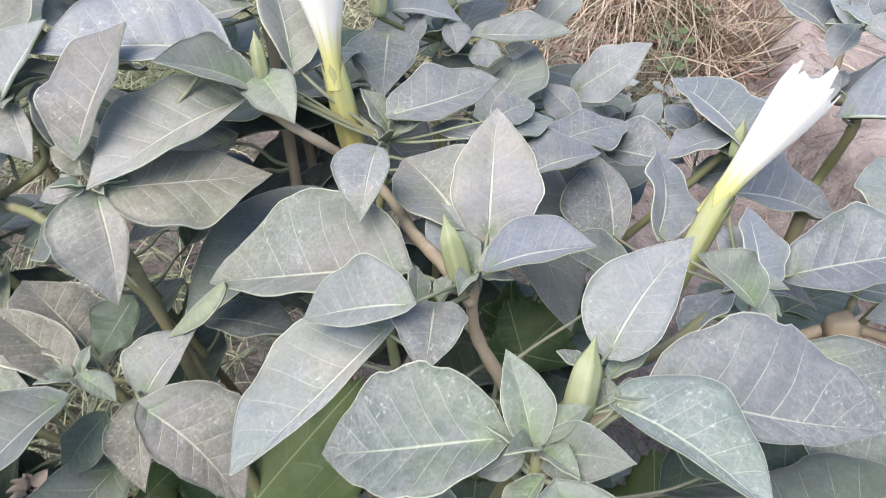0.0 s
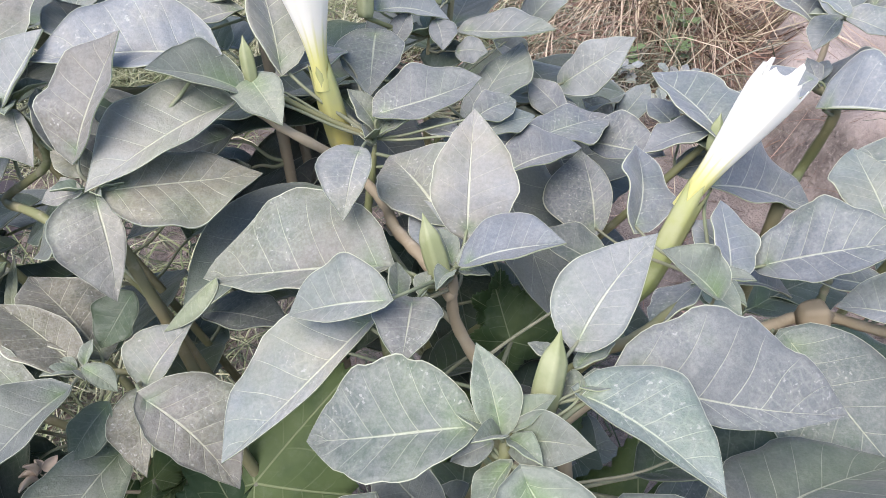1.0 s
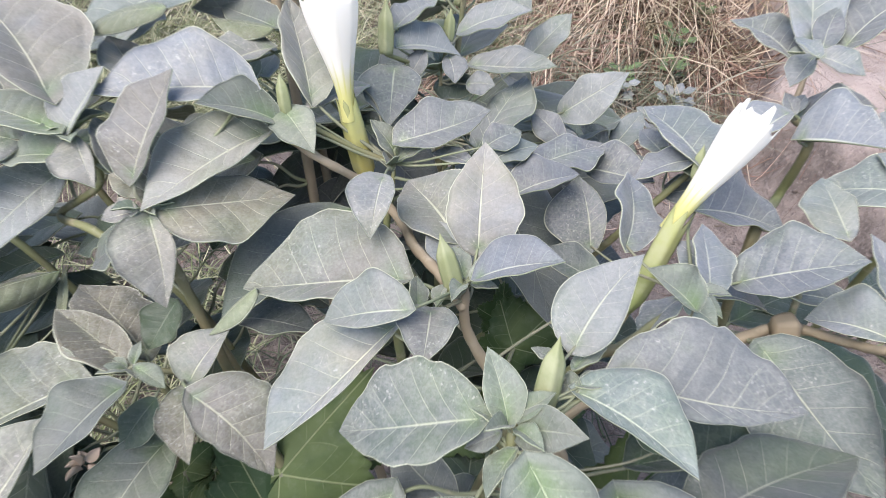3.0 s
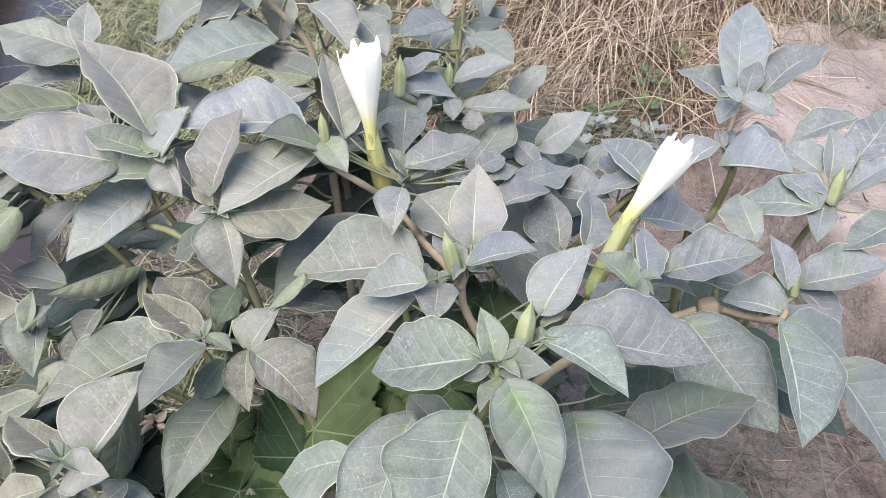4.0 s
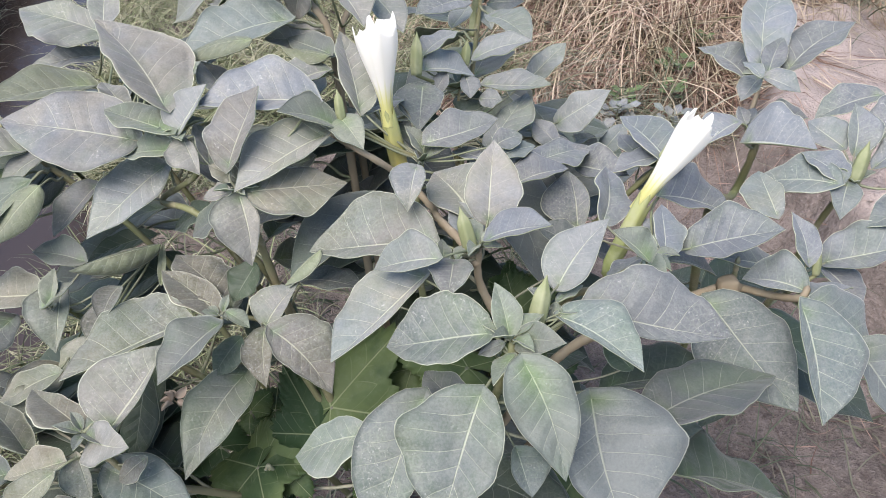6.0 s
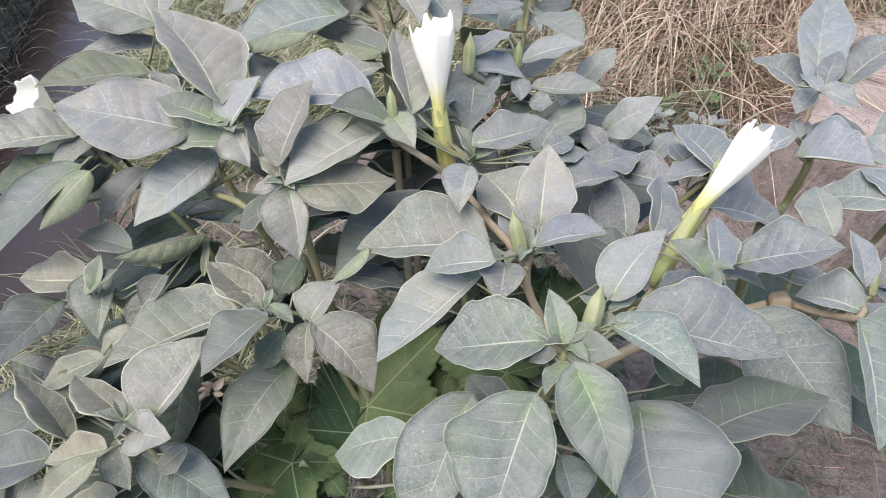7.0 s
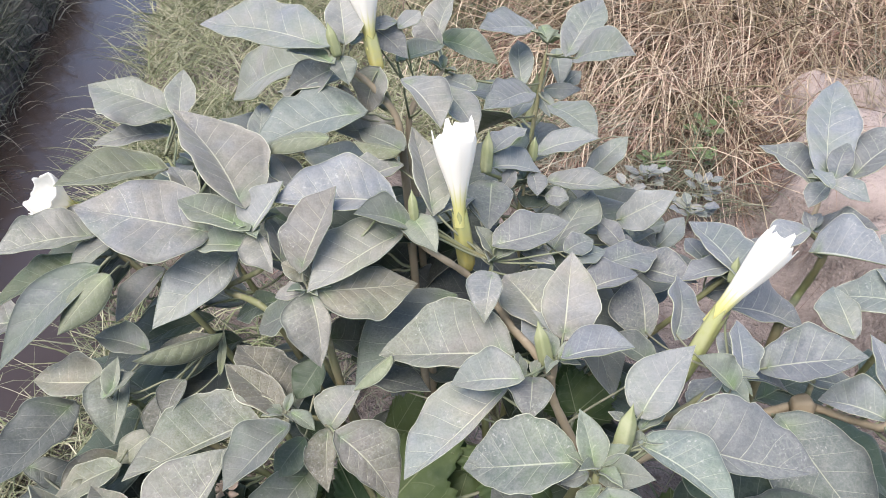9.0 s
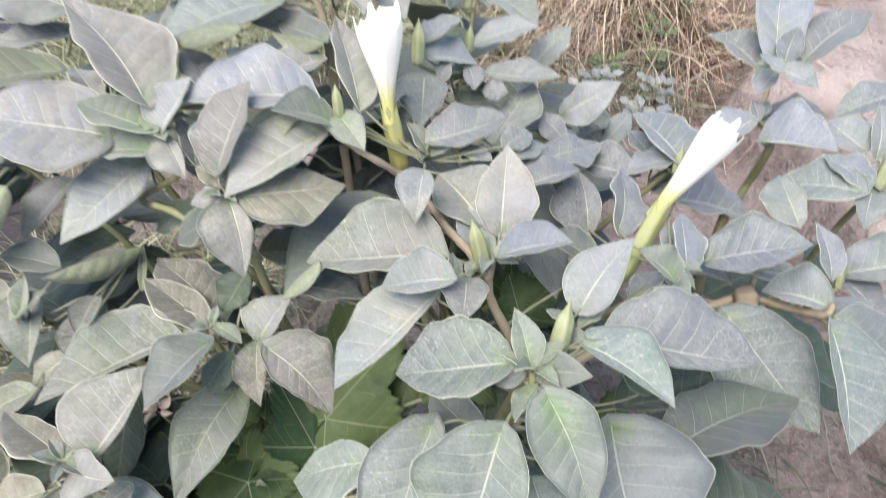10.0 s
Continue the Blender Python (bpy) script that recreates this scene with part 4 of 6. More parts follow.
leaf("L3", (-0.159, 0.279, 0.740), (-0.155, 0.242, 0.710), 0.0077, 0.0185, 0.37, (0.08, -0.60, 0.79), LEAF_OLIVE, tone=0.78)
leaf("L3", (-0.199, 0.294, 0.744), (-0.253, 0.332, 0.761), 0.0257, 0.0147, 0.43, (0.19, 0.06, 0.98), LEAF_OLIVE, tone=0.78)
leaf("L3", (-0.193, 0.312, 0.737), (-0.253, 0.371, 0.746), 0.0305, 0.0266, 0.44, (0.11, 0.18, 0.98), LEAF_OLIVE, tone=0.52)
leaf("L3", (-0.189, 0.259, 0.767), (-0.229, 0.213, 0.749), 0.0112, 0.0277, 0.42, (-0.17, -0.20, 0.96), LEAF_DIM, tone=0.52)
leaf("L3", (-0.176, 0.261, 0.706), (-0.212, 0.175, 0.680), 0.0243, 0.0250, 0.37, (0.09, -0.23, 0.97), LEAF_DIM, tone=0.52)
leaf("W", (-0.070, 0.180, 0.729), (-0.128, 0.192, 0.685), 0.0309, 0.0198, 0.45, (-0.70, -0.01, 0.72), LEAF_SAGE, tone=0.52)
leaf("L3", (-0.179, 0.273, 0.736), (-0.200, 0.252, 0.713), 0.0152, 0.0112, 0.47, (-0.26, -0.64, 0.72), LEAF_DEEP_SHADE, tone=0.52)
leaf("L3", (-0.188, 0.283, 0.758), (-0.168, 0.271, 0.752), 0.0080, 0.0053, 0.47, (-0.01, -0.25, 0.97), LEAF_YOUNG, tone=0.52)
leaf("L4", (-0.291, 0.199, 0.715), (-0.342, 0.237, 0.716), 0.0248, 0.0126, 0.30, (0.21, 0.25, 0.95), LEAF_OLIVE, tone=0.78)
leaf("L4", (-0.264, 0.196, 0.722), (-0.229, 0.243, 0.762), 0.0436, 0.0060, 0.28, (-0.20, -0.58, 0.79), LEAF_PALE, tone=0.95)
leaf("L4", (-0.221, 0.273, 0.755), (-0.310, 0.226, 0.739), 0.0061, 0.0475, 0.30, (-0.14, -0.13, 0.98), LEAF_OLIVE, tone=0.52)
leaf("L4", (-0.277, 0.185, 0.719), (-0.241, 0.167, 0.734), 0.0169, 0.0177, 0.30, (-0.48, -0.28, 0.83), LEAF_PALE, tone=0.60)
leaf("L4", (-0.338, 0.194, 0.695), (-0.389, 0.234, 0.719), 0.0287, 0.0159, 0.34, (0.61, 0.36, 0.71), LEAF_OLIVE, tone=0.78)
leaf("L4", (-0.302, 0.178, 0.701), (-0.347, 0.172, 0.689), 0.0087, 0.0204, 0.44, (-0.24, -0.11, 0.97), LEAF_OLIVE, tone=0.78)
leaf("L4", (-0.302, 0.162, 0.709), (-0.339, 0.134, 0.684), 0.0123, 0.0128, 0.40, (-0.14, -0.55, 0.82), LEAF_OLIVE, tone=0.78)
leaf("L4", (-0.278, 0.192, 0.669), (-0.204, 0.162, 0.634), 0.0230, 0.0278, 0.30, (0.31, -0.29, 0.90), LEAF_SAGE, tone=0.20)
leaf("L4", (-0.358, 0.188, 0.671), (-0.414, 0.175, 0.670), 0.0193, 0.0281, 0.47, (0.03, -0.21, 0.98), LEAF_DIM, tone=0.30)
leaf("L4", (-0.295, 0.188, 0.696), (-0.282, 0.162, 0.671), 0.0047, 0.0182, 0.45, (0.31, -0.57, 0.76), LEAF_OLIVE, tone=0.52)
leaf("L4", (-0.298, 0.163, 0.662), (-0.340, 0.147, 0.638), 0.0151, 0.0188, 0.44, (-0.56, -0.17, 0.81), LEAF_OLIVE, tone=0.78)
leaf("L4", (-0.402, 0.189, 0.649), (-0.402, 0.158, 0.624), 0.0074, 0.0171, 0.44, (0.20, -0.66, 0.72), LEAF_DEEP_SHADE, tone=0.52)
leaf("L5", (-0.367, 0.331, 0.732), (-0.424, 0.332, 0.730), 0.0155, 0.0293, 0.44, (-0.03, -0.21, 0.98), LEAF_OLIVE, tone=0.52)
leaf("L5", (-0.348, 0.339, 0.735), (-0.342, 0.284, 0.708), 0.0091, 0.0290, 0.33, (0.15, -0.41, 0.90), LEAF_OLIVE, tone=0.52)
leaf("L5", (-0.347, 0.311, 0.741), (-0.345, 0.334, 0.762), 0.0107, 0.0046, 0.47, (0.15, -0.65, 0.75), LEAF_YOUNG, tone=0.78)
leaf("L5", (-0.352, 0.308, 0.740), (-0.331, 0.330, 0.749), 0.0111, 0.0065, 0.47, (-0.19, -0.15, 0.97), LEAF_YOUNG, tone=0.52)
leaf("L5", (-0.284, 0.314, 0.759), (-0.288, 0.273, 0.756), 0.0112, 0.0138, 0.47, (-0.02, -0.09, 1.00), LEAF_OLIVE, tone=0.78, curl=0.8)
leaf("L5", (-0.390, 0.316, 0.716), (-0.417, 0.226, 0.720), 0.0194, 0.0337, 0.30, (0.10, 0.01, 1.00), LEAF_DIM, tone=0.52)
leaf("L5", (-0.330, 0.355, 0.752), (-0.379, 0.366, 0.753), 0.0123, 0.0175, 0.44, (-0.07, -0.40, 0.91), LEAF_DIM, tone=0.52)
leaf("L5", (-0.266, 0.377, 0.754), (-0.331, 0.329, 0.763), 0.0202, 0.0081, 0.47, (0.26, -0.17, 0.95), LEAF_UNDER, tone=0.52, curl=-1.7, arch=0.03)
leaf("L5", (-0.284, 0.395, 0.727), (-0.345, 0.383, 0.706), 0.0190, 0.0100, 0.45, (-0.27, -0.22, 0.94), LEAF_OLIVE, tone=0.52)
leaf("L0", (-0.367, 0.388, 0.818), (-0.446, 0.325, 0.748), 0.0306, 0.0250, 0.44, (-0.32, -0.49, 0.81), LEAF_DIM, tone=0.30, curl=0.8)
leaf("L0", (-0.351, 0.369, 0.825), (-0.388, 0.330, 0.789), 0.0165, 0.0210, 0.47, (-0.05, -0.65, 0.76), LEAF_UNDER, tone=0.52, curl=-0.9)
leaf("L1", (-0.323, 0.407, 0.798), (-0.360, 0.375, 0.764), 0.0060, 0.0199, 0.45, (-0.16, -0.62, 0.77), tone=0.60)
leaf("L0", (-0.384, 0.416, 0.829), (-0.453, 0.381, 0.831), 0.0116, 0.0307, 0.46, (0.16, -0.26, 0.95), LEAF_PALE, tone=0.52)
leaf("L0", (-0.366, 0.418, 0.824), (-0.395, 0.383, 0.810), 0.0100, 0.0139, 0.47, (-0.03, -0.35, 0.94), LEAF_PALE, tone=0.52)
leaf("L0", (-0.391, 0.447, 0.814), (-0.438, 0.471, 0.813), 0.0094, 0.0181, 0.44, (0.01, -0.37, 0.93), LEAF_PALE, tone=0.52)
leaf("L6", (-0.343, 0.499, 0.851), (-0.424, 0.452, 0.857), 0.0141, 0.0369, 0.47, (0.13, -0.10, 0.99), LEAF_UNDER, tone=0.50)
leaf("L6", (-0.368, 0.619, 0.850), (-0.461, 0.640, 0.868), 0.0462, 0.0199, 0.44, (0.09, -0.38, 0.92), LEAF_PALE, tone=0.52)
leaf("L6", (-0.369, 0.614, 0.827), (-0.448, 0.590, 0.820), 0.0165, 0.0162, 0.53, (0.01, -0.30, 0.95), LEAF_PALE, tone=0.52)
leaf("L6", (-0.314, 0.494, 0.913), (-0.318, 0.537, 0.938), 0.0133, 0.0144, 0.42, (0.13, -0.49, 0.86), LEAF_PALE, tone=0.52)
leaf("L6", (-0.306, 0.467, 0.842), (-0.333, 0.502, 0.853), 0.0166, 0.0135, 0.47, (0.33, 0.11, 0.94), LEAF_PALE, tone=0.52)
leaf("T1", (-0.273, 0.599, 0.818), (-0.288, 0.706, 0.823), 0.0135, 0.0213, 0.44, (0.09, -0.24, 0.97), LEAF_PALE, tone=0.52)
leaf("T1", (-0.153, 0.520, 0.910), (-0.249, 0.475, 0.889), 0.0222, 0.0421, 0.36, (-0.07, -0.29, 0.95), LEAF_SAGE, tone=0.30)
leaf("L2", (-0.119, 0.407, 0.886), (-0.216, 0.398, 0.887), 0.0174, 0.0385, 0.41, (0.00, -0.30, 0.95), tone=0.10)
leaf("T1", (-0.189, 0.531, 0.972), (-0.307, 0.569, 0.970), 0.0187, 0.0363, 0.47, (-0.16, -0.44, 0.88), tone=0.15)
leaf("T1", (-0.178, 0.522, 0.959), (-0.222, 0.545, 0.959), 0.0108, 0.0218, 0.44, (-0.17, -0.05, 0.98), LEAF_YOUNG, tone=0.52)
leaf("T1", (-0.207, 0.641, 0.912), (-0.339, 0.770, 0.795), 0.0329, 0.0528, 0.44, (-0.77, -0.27, 0.58), LEAF_PALE, tone=0.52)
leaf("T1", (-0.168, 0.556, 0.932), (-0.247, 0.616, 0.880), 0.0417, 0.0179, 0.30, (-0.52, 0.00, 0.85), LEAF_PALE, tone=0.78)
leaf("T1", (-0.171, 0.529, 0.960), (-0.161, 0.513, 0.942), 0.0134, 0.0119, 0.30, (0.13, -0.57, 0.81), LEAF_PALE, tone=0.52)
leaf("T1", (-0.136, 0.545, 0.943), (-0.149, 0.544, 0.894), 0.0203, 0.0204, 0.30, (-0.53, -0.84, 0.15), LEAF_PALE, tone=0.52)
leaf("T1", (-0.168, 0.548, 0.970), (-0.176, 0.579, 1.006), 0.0165, 0.0215, 0.44, (0.09, -0.61, 0.79), LEAF_PALE, tone=0.52)
leaf("T1", (-0.162, 0.559, 0.963), (-0.150, 0.573, 0.969), 0.0063, 0.0072, 0.47, (-0.16, -0.13, 0.98), LEAF_YOUNG, tone=0.52)
leaf("T2", (-0.151, 0.585, 0.972), (-0.109, 0.568, 0.947), 0.0165, 0.0144, 0.44, (0.12, -0.73, 0.67), LEAF_PALE, tone=0.52)
leaf("T2", (-0.080, 0.745, 0.902), (-0.061, 0.807, 0.932), 0.0232, 0.0100, 0.42, (-0.07, -0.61, 0.79), LEAF_PALE, tone=0.52)
leaf("T2", (-0.077, 0.716, 0.906), (-0.105, 0.736, 0.932), 0.0252, 0.0098, 0.47, (0.18, -0.66, 0.73), LEAF_PALE, tone=0.52)
leaf("T2", (-0.121, 0.589, 0.935), (-0.072, 0.672, 0.922), 0.0181, 0.0147, 0.44, (0.27, -0.01, 0.96), LEAF_YOUNG, tone=0.52, curl=1.0)
leaf("T2", (-0.072, 0.794, 0.879), (0.002, 0.795, 0.851), 0.0267, 0.0168, 0.47, (0.30, -0.53, 0.79), LEAF_YOUNG, tone=0.52)
leaf("T2", (-0.110, 0.510, 0.949), (-0.076, 0.457, 0.932), 0.0269, 0.0111, 0.45, (0.13, -0.23, 0.97), LEAF_PALE, tone=0.52)
leaf("T2", (-0.074, 0.528, 0.935), (-0.042, 0.482, 0.916), 0.0203, 0.0164, 0.44, (0.13, -0.28, 0.95), LEAF_PALE, tone=0.52)
leaf("T2", (0.025, 0.648, 0.881), (-0.031, 0.567, 0.898), 0.0162, 0.0253, 0.45, (0.31, -0.19, 0.93), LEAF_PALE, tone=0.10)
leaf("T3", (0.025, 0.722, 0.860), (0.023, 0.786, 0.888), 0.0129, 0.0178, 0.47, (-0.04, -0.61, 0.79), LEAF_PALE, tone=0.10)
leaf("T3", (0.036, 0.778, 0.909), (-0.033, 0.706, 0.930), 0.0172, 0.0288, 0.47, (0.33, -0.24, 0.91), LEAF_PALE, tone=0.10)
leaf("T3", (0.073, 0.708, 0.907), (0.117, 0.780, 0.949), 0.0242, 0.0228, 0.47, (-0.21, -0.59, 0.78), LEAF_PALE, tone=0.10)
leaf("T3", (0.083, 0.697, 0.904), (0.127, 0.620, 0.942), 0.0283, 0.0176, 0.41, (-0.68, -0.26, 0.69), LEAF_PALE, tone=0.10)
leaf("T3", (0.085, 0.853, 0.849), (0.087, 0.798, 0.823), 0.0182, 0.0128, 0.39, (-0.07, -0.61, 0.79), LEAF_PALE, tone=0.10)
leaf("T3", (0.066, 0.778, 0.828), (0.109, 0.763, 0.837), 0.0079, 0.0183, 0.47, (-0.26, -0.47, 0.85), LEAF_PALE, tone=0.10)
leaf("T3", (0.057, 0.662, 0.858), (0.091, 0.570, 0.869), 0.0230, 0.0179, 0.42, (-0.18, -0.11, 0.98), LEAF_PALE, tone=0.10)
leaf("T3", (0.046, 0.760, 0.916), (0.052, 0.739, 0.905), 0.0111, 0.0089, 0.47, (-0.00, -0.62, 0.78), LEAF_YOUNG, tone=0.15)
leaf("R2", (-0.081, 0.423, 0.871), (-0.102, 0.505, 0.907), 0.0192, 0.0222, 0.38, (0.45, -0.10, 0.89), LEAF_PALE, tone=0.78)
leaf("R2", (-0.046, 0.458, 0.861), (-0.086, 0.426, 0.861), 0.0148, 0.0196, 0.43, (0.01, 0.12, 0.99), tone=0.52)
leaf("C", (-0.022, 0.498, 0.872), (0.029, 0.519, 0.855), 0.0263, 0.0052, 0.44, (0.54, -0.26, 0.80), LEAF_PALE, tone=0.10)
leaf("C", (-0.023, 0.509, 0.882), (0.012, 0.542, 0.892), 0.0188, 0.0153, 0.44, (-0.20, 0.09, 0.98), LEAF_PALE, tone=0.10)
leaf("C", (0.040, 0.522, 0.845), (0.100, 0.486, 0.864), 0.0206, 0.0072, 0.45, (-0.52, -0.12, 0.85), LEAF_PALE, tone=0.10)
leaf("C", (0.033, 0.567, 0.852), (0.090, 0.559, 0.876), 0.0198, 0.0195, 0.47, (-0.37, -0.16, 0.91), LEAF_PALE, tone=0.10)
leaf("C", (0.096, 0.598, 0.809), (0.140, 0.628, 0.843), 0.0138, 0.0199, 0.47, (-0.40, -0.48, 0.78), LEAF_PALE, tone=0.10)
leaf("C", (0.121, 0.526, 0.799), (0.167, 0.513, 0.845), 0.0176, 0.0238, 0.44, (-0.66, -0.49, 0.57), LEAF_PALE, tone=0.10)
leaf("C", (0.019, 0.516, 0.855), (0.023, 0.492, 0.845), 0.0124, 0.0082, 0.47, (-0.09, -0.22, 0.97), LEAF_PALE, tone=0.10)
leaf("C", (0.073, 0.579, 0.807), (0.107, 0.595, 0.776), 0.0124, 0.0143, 0.45, (0.48, -0.71, 0.51), LEAF_PALE, tone=0.10)
leaf("R2", (-0.101, 0.397, 0.869), (-0.144, 0.373, 0.896), 0.0095, 0.0229, 0.38, (0.65, -0.11, 0.75), LEAF_YOUNG, tone=0.52)
leaf("R2", (-0.097, 0.407, 0.871), (-0.075, 0.372, 0.861), 0.0135, 0.0167, 0.37, (-0.11, -0.14, 0.98), LEAF_YOUNG, tone=0.52)
leaf("R1", (-0.054, 0.394, 0.798), (-0.139, 0.307, 0.764), 0.0255, 0.0475, 0.47, (-0.35, 0.06, 0.93), LEAF_DIM, tone=0.52, curl=0.6)
leaf("R1", (-0.130, 0.336, 0.746), (-0.075, 0.312, 0.758), 0.0214, 0.0156, 0.44, (-0.21, 0.22, 0.95), LEAF_OLIVE, tone=0.15)
leaf("R4", (-0.025, 0.253, 0.825), (-0.094, 0.202, 0.786), 0.0067, 0.0387, 0.44, (-0.34, -0.19, 0.92), tone=0.52)
leaf("C", (0.110, 0.473, 0.805), (0.085, 0.491, 0.823), 0.0146, 0.0116, 0.47, (0.07, -0.62, 0.78), tone=0.15)
leaf("C", (0.177, 0.561, 0.739), (0.147, 0.559, 0.765), 0.0131, 0.0131, 0.44, (0.33, -0.74, 0.58), tone=0.15)
leaf("X1", (0.183, 0.442, 0.814), (0.170, 0.469, 0.819), 0.0100, 0.0111, 0.47, (-0.24, -0.11, 0.96), tone=0.15)
leaf("X1", (0.195, 0.407, 0.832), (0.148, 0.400, 0.820), 0.0109, 0.0185, 0.47, (-0.17, 0.02, 0.99), tone=0.15)
leaf("X1", (0.207, 0.416, 0.816), (0.231, 0.438, 0.847), 0.0162, 0.0095, 0.47, (-0.34, -0.50, 0.80), tone=0.15)
leaf("T1", (-0.200, 0.439, 0.867), (-0.229, 0.484, 0.885), 0.0222, 0.0183, 0.39, (0.34, 0.04, 0.94), LEAF_PALE, tone=0.52)
leaf("R2", (-0.113, 0.476, 0.881), (-0.161, 0.433, 0.881), 0.0144, 0.0259, 0.39, (0.08, 0.04, 1.00), LEAF_PALE, tone=0.52)
leaf("T1", (-0.112, 0.521, 0.877), (-0.178, 0.525, 0.889), 0.0173, 0.0221, 0.47, (0.09, -0.41, 0.91), LEAF_PALE, tone=0.52)
leaf("R2", (-0.142, 0.438, 0.876), (-0.184, 0.461, 0.888), 0.0149, 0.0158, 0.43, (-0.06, -0.31, 0.95), LEAF_DIM, tone=0.52)
leaf("T2", (-0.123, 0.579, 0.979), (-0.148, 0.573, 0.972), 0.0079, 0.0078, 0.47, (-0.08, -0.57, 0.82), LEAF_PALE, tone=0.52)
leaf("T2", (-0.118, 0.579, 0.974), (-0.099, 0.598, 0.984), 0.0098, 0.0097, 0.47, (0.10, -0.34, 0.94), LEAF_PALE, tone=0.52)
leaf("C", (-0.013, 0.493, 0.849), (0.000, 0.508, 0.867), 0.0091, 0.0090, 0.47, (-0.20, -0.59, 0.78), LEAF_PALE, tone=0.10)
leaf("R2", (0.039, 0.399, 0.849), (0.065, 0.416, 0.850), 0.0119, 0.0127, 0.47, (0.28, -0.16, 0.95), tone=0.15)
leaf("R2", (0.069, 0.400, 0.824), (0.040, 0.392, 0.839), 0.0126, 0.0099, 0.47, (0.59, -0.22, 0.78), tone=0.15)
leaf("C", (0.034, 0.500, 0.840), (0.055, 0.493, 0.843), 0.0108, 0.0108, 0.47, (-0.44, -0.46, 0.77), LEAF_PALE, tone=0.10)
leaf("C", (0.013, 0.526, 0.827), (0.049, 0.503, 0.836), 0.0092, 0.0214, 0.44, (-0.48, -0.15, 0.86), LEAF_DEEP_SHADE, tone=0.52)
leaf("C", (0.133, 0.533, 0.791), (0.160, 0.546, 0.809), 0.0135, 0.0133, 0.47, (-0.40, -0.50, 0.77), tone=0.15)
leaf("C", (0.188, 0.575, 0.731), (0.219, 0.602, 0.755), 0.0133, 0.0153, 0.47, (-0.35, -0.52, 0.78), tone=0.15)
leaf("X1", (0.183, 0.420, 0.792), (0.218, 0.419, 0.802), 0.0121, 0.0147, 0.47, (-0.19, -0.41, 0.89), tone=0.15)
leaf("C", (0.129, 0.492, 0.787), (0.101, 0.488, 0.802), 0.0132, 0.0102, 0.43, (0.62, -0.41, 0.67), tone=0.15)
leaf("T2", (-0.041, 0.598, 0.905), (-0.070, 0.652, 0.893), 0.0125, 0.0135, 0.40, (-0.30, -0.14, 0.94), tone=0.52)
leaf("T2", (-0.077, 0.574, 0.919), (-0.104, 0.556, 0.921), 0.0110, 0.0120, 0.45, (0.32, -0.16, 0.93), LEAF_PALE, tone=0.52)
leaf("T3", (0.012, 0.647, 0.852), (0.032, 0.707, 0.854), 0.0139, 0.0108, 0.47, (0.03, -0.24, 0.97), LEAF_PALE, tone=0.10)
leaf("T3", (0.100, 0.831, 0.811), (0.122, 0.843, 0.827), 0.0102, 0.0133, 0.46, (-0.32, -0.63, 0.70), LEAF_PALE, tone=0.10)
leaf("T3", (0.053, 0.756, 0.830), (0.066, 0.726, 0.814), 0.0119, 0.0118, 0.47, (0.05, -0.63, 0.78), LEAF_PALE, tone=0.10)
leaf("L0", (-0.385, 0.398, 0.813), (-0.457, 0.364, 0.785), 0.0107, 0.0203, 0.47, (-0.24, -0.28, 0.93), LEAF_GREEN, tone=0.52)
leaf("L5", (-0.303, 0.311, 0.739), (-0.306, 0.283, 0.714), 0.0092, 0.0142, 0.47, (0.11, -0.65, 0.75), LEAF_OLIVE, tone=0.52)
leaf("L5", (-0.351, 0.295, 0.676), (-0.378, 0.243, 0.680), 0.0199, 0.0212, 0.47, (0.29, 0.09, 0.95), LEAF_OLIVE, tone=0.78)
leaf("L3", (-0.171, 0.329, 0.769), (-0.189, 0.308, 0.746), 0.0137, 0.0169, 0.47, (-0.23, -0.66, 0.72), LEAF_DEEP_SHADE, tone=0.52)
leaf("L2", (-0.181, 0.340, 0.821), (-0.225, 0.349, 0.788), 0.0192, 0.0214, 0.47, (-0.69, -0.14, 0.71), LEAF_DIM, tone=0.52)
leaf("L2", (-0.218, 0.386, 0.787), (-0.257, 0.392, 0.758), 0.0160, 0.0173, 0.47, (-0.69, -0.15, 0.71), LEAF_DEEP_SHADE, tone=0.52)
leaf("L4", (-0.340, 0.246, 0.693), (-0.371, 0.226, 0.685), 0.0163, 0.0211, 0.38, (-0.04, -0.48, 0.88), LEAF_OLIVE, tone=0.78)
leaf("L5", (-0.331, 0.259, 0.710), (-0.378, 0.236, 0.693), 0.0146, 0.0182, 0.46, (-0.36, -0.20, 0.91), LEAF_OLIVE, tone=0.52)
leaf("L5", (-0.309, 0.288, 0.718), (-0.339, 0.273, 0.698), 0.0130, 0.0125, 0.47, (-0.31, -0.67, 0.68), LEAF_OLIVE, tone=0.52)
leaf("L4", (-0.381, 0.192, 0.640), (-0.394, 0.165, 0.618), 0.0109, 0.0140, 0.47, (-0.07, -0.70, 0.71), LEAF_DIM, tone=0.52)
leaf("L4", (-0.354, 0.177, 0.654), (-0.375, 0.150, 0.630), 0.0137, 0.0131, 0.47, (-0.25, -0.67, 0.70), LEAF_OLIVE, tone=0.52)
leaf("R4", (0.041, 0.154, 0.745), (0.051, 0.127, 0.726), 0.0199, 0.0086, 0.46, (0.03, -0.59, 0.80), LEAF_SAGE, tone=0.15)
leaf("L4", (-0.245, 0.189, 0.689), (-0.266, 0.179, 0.672), 0.0116, 0.0084, 0.47, (-0.44, -0.58, 0.68), LEAF_OLIVE, tone=0.52)
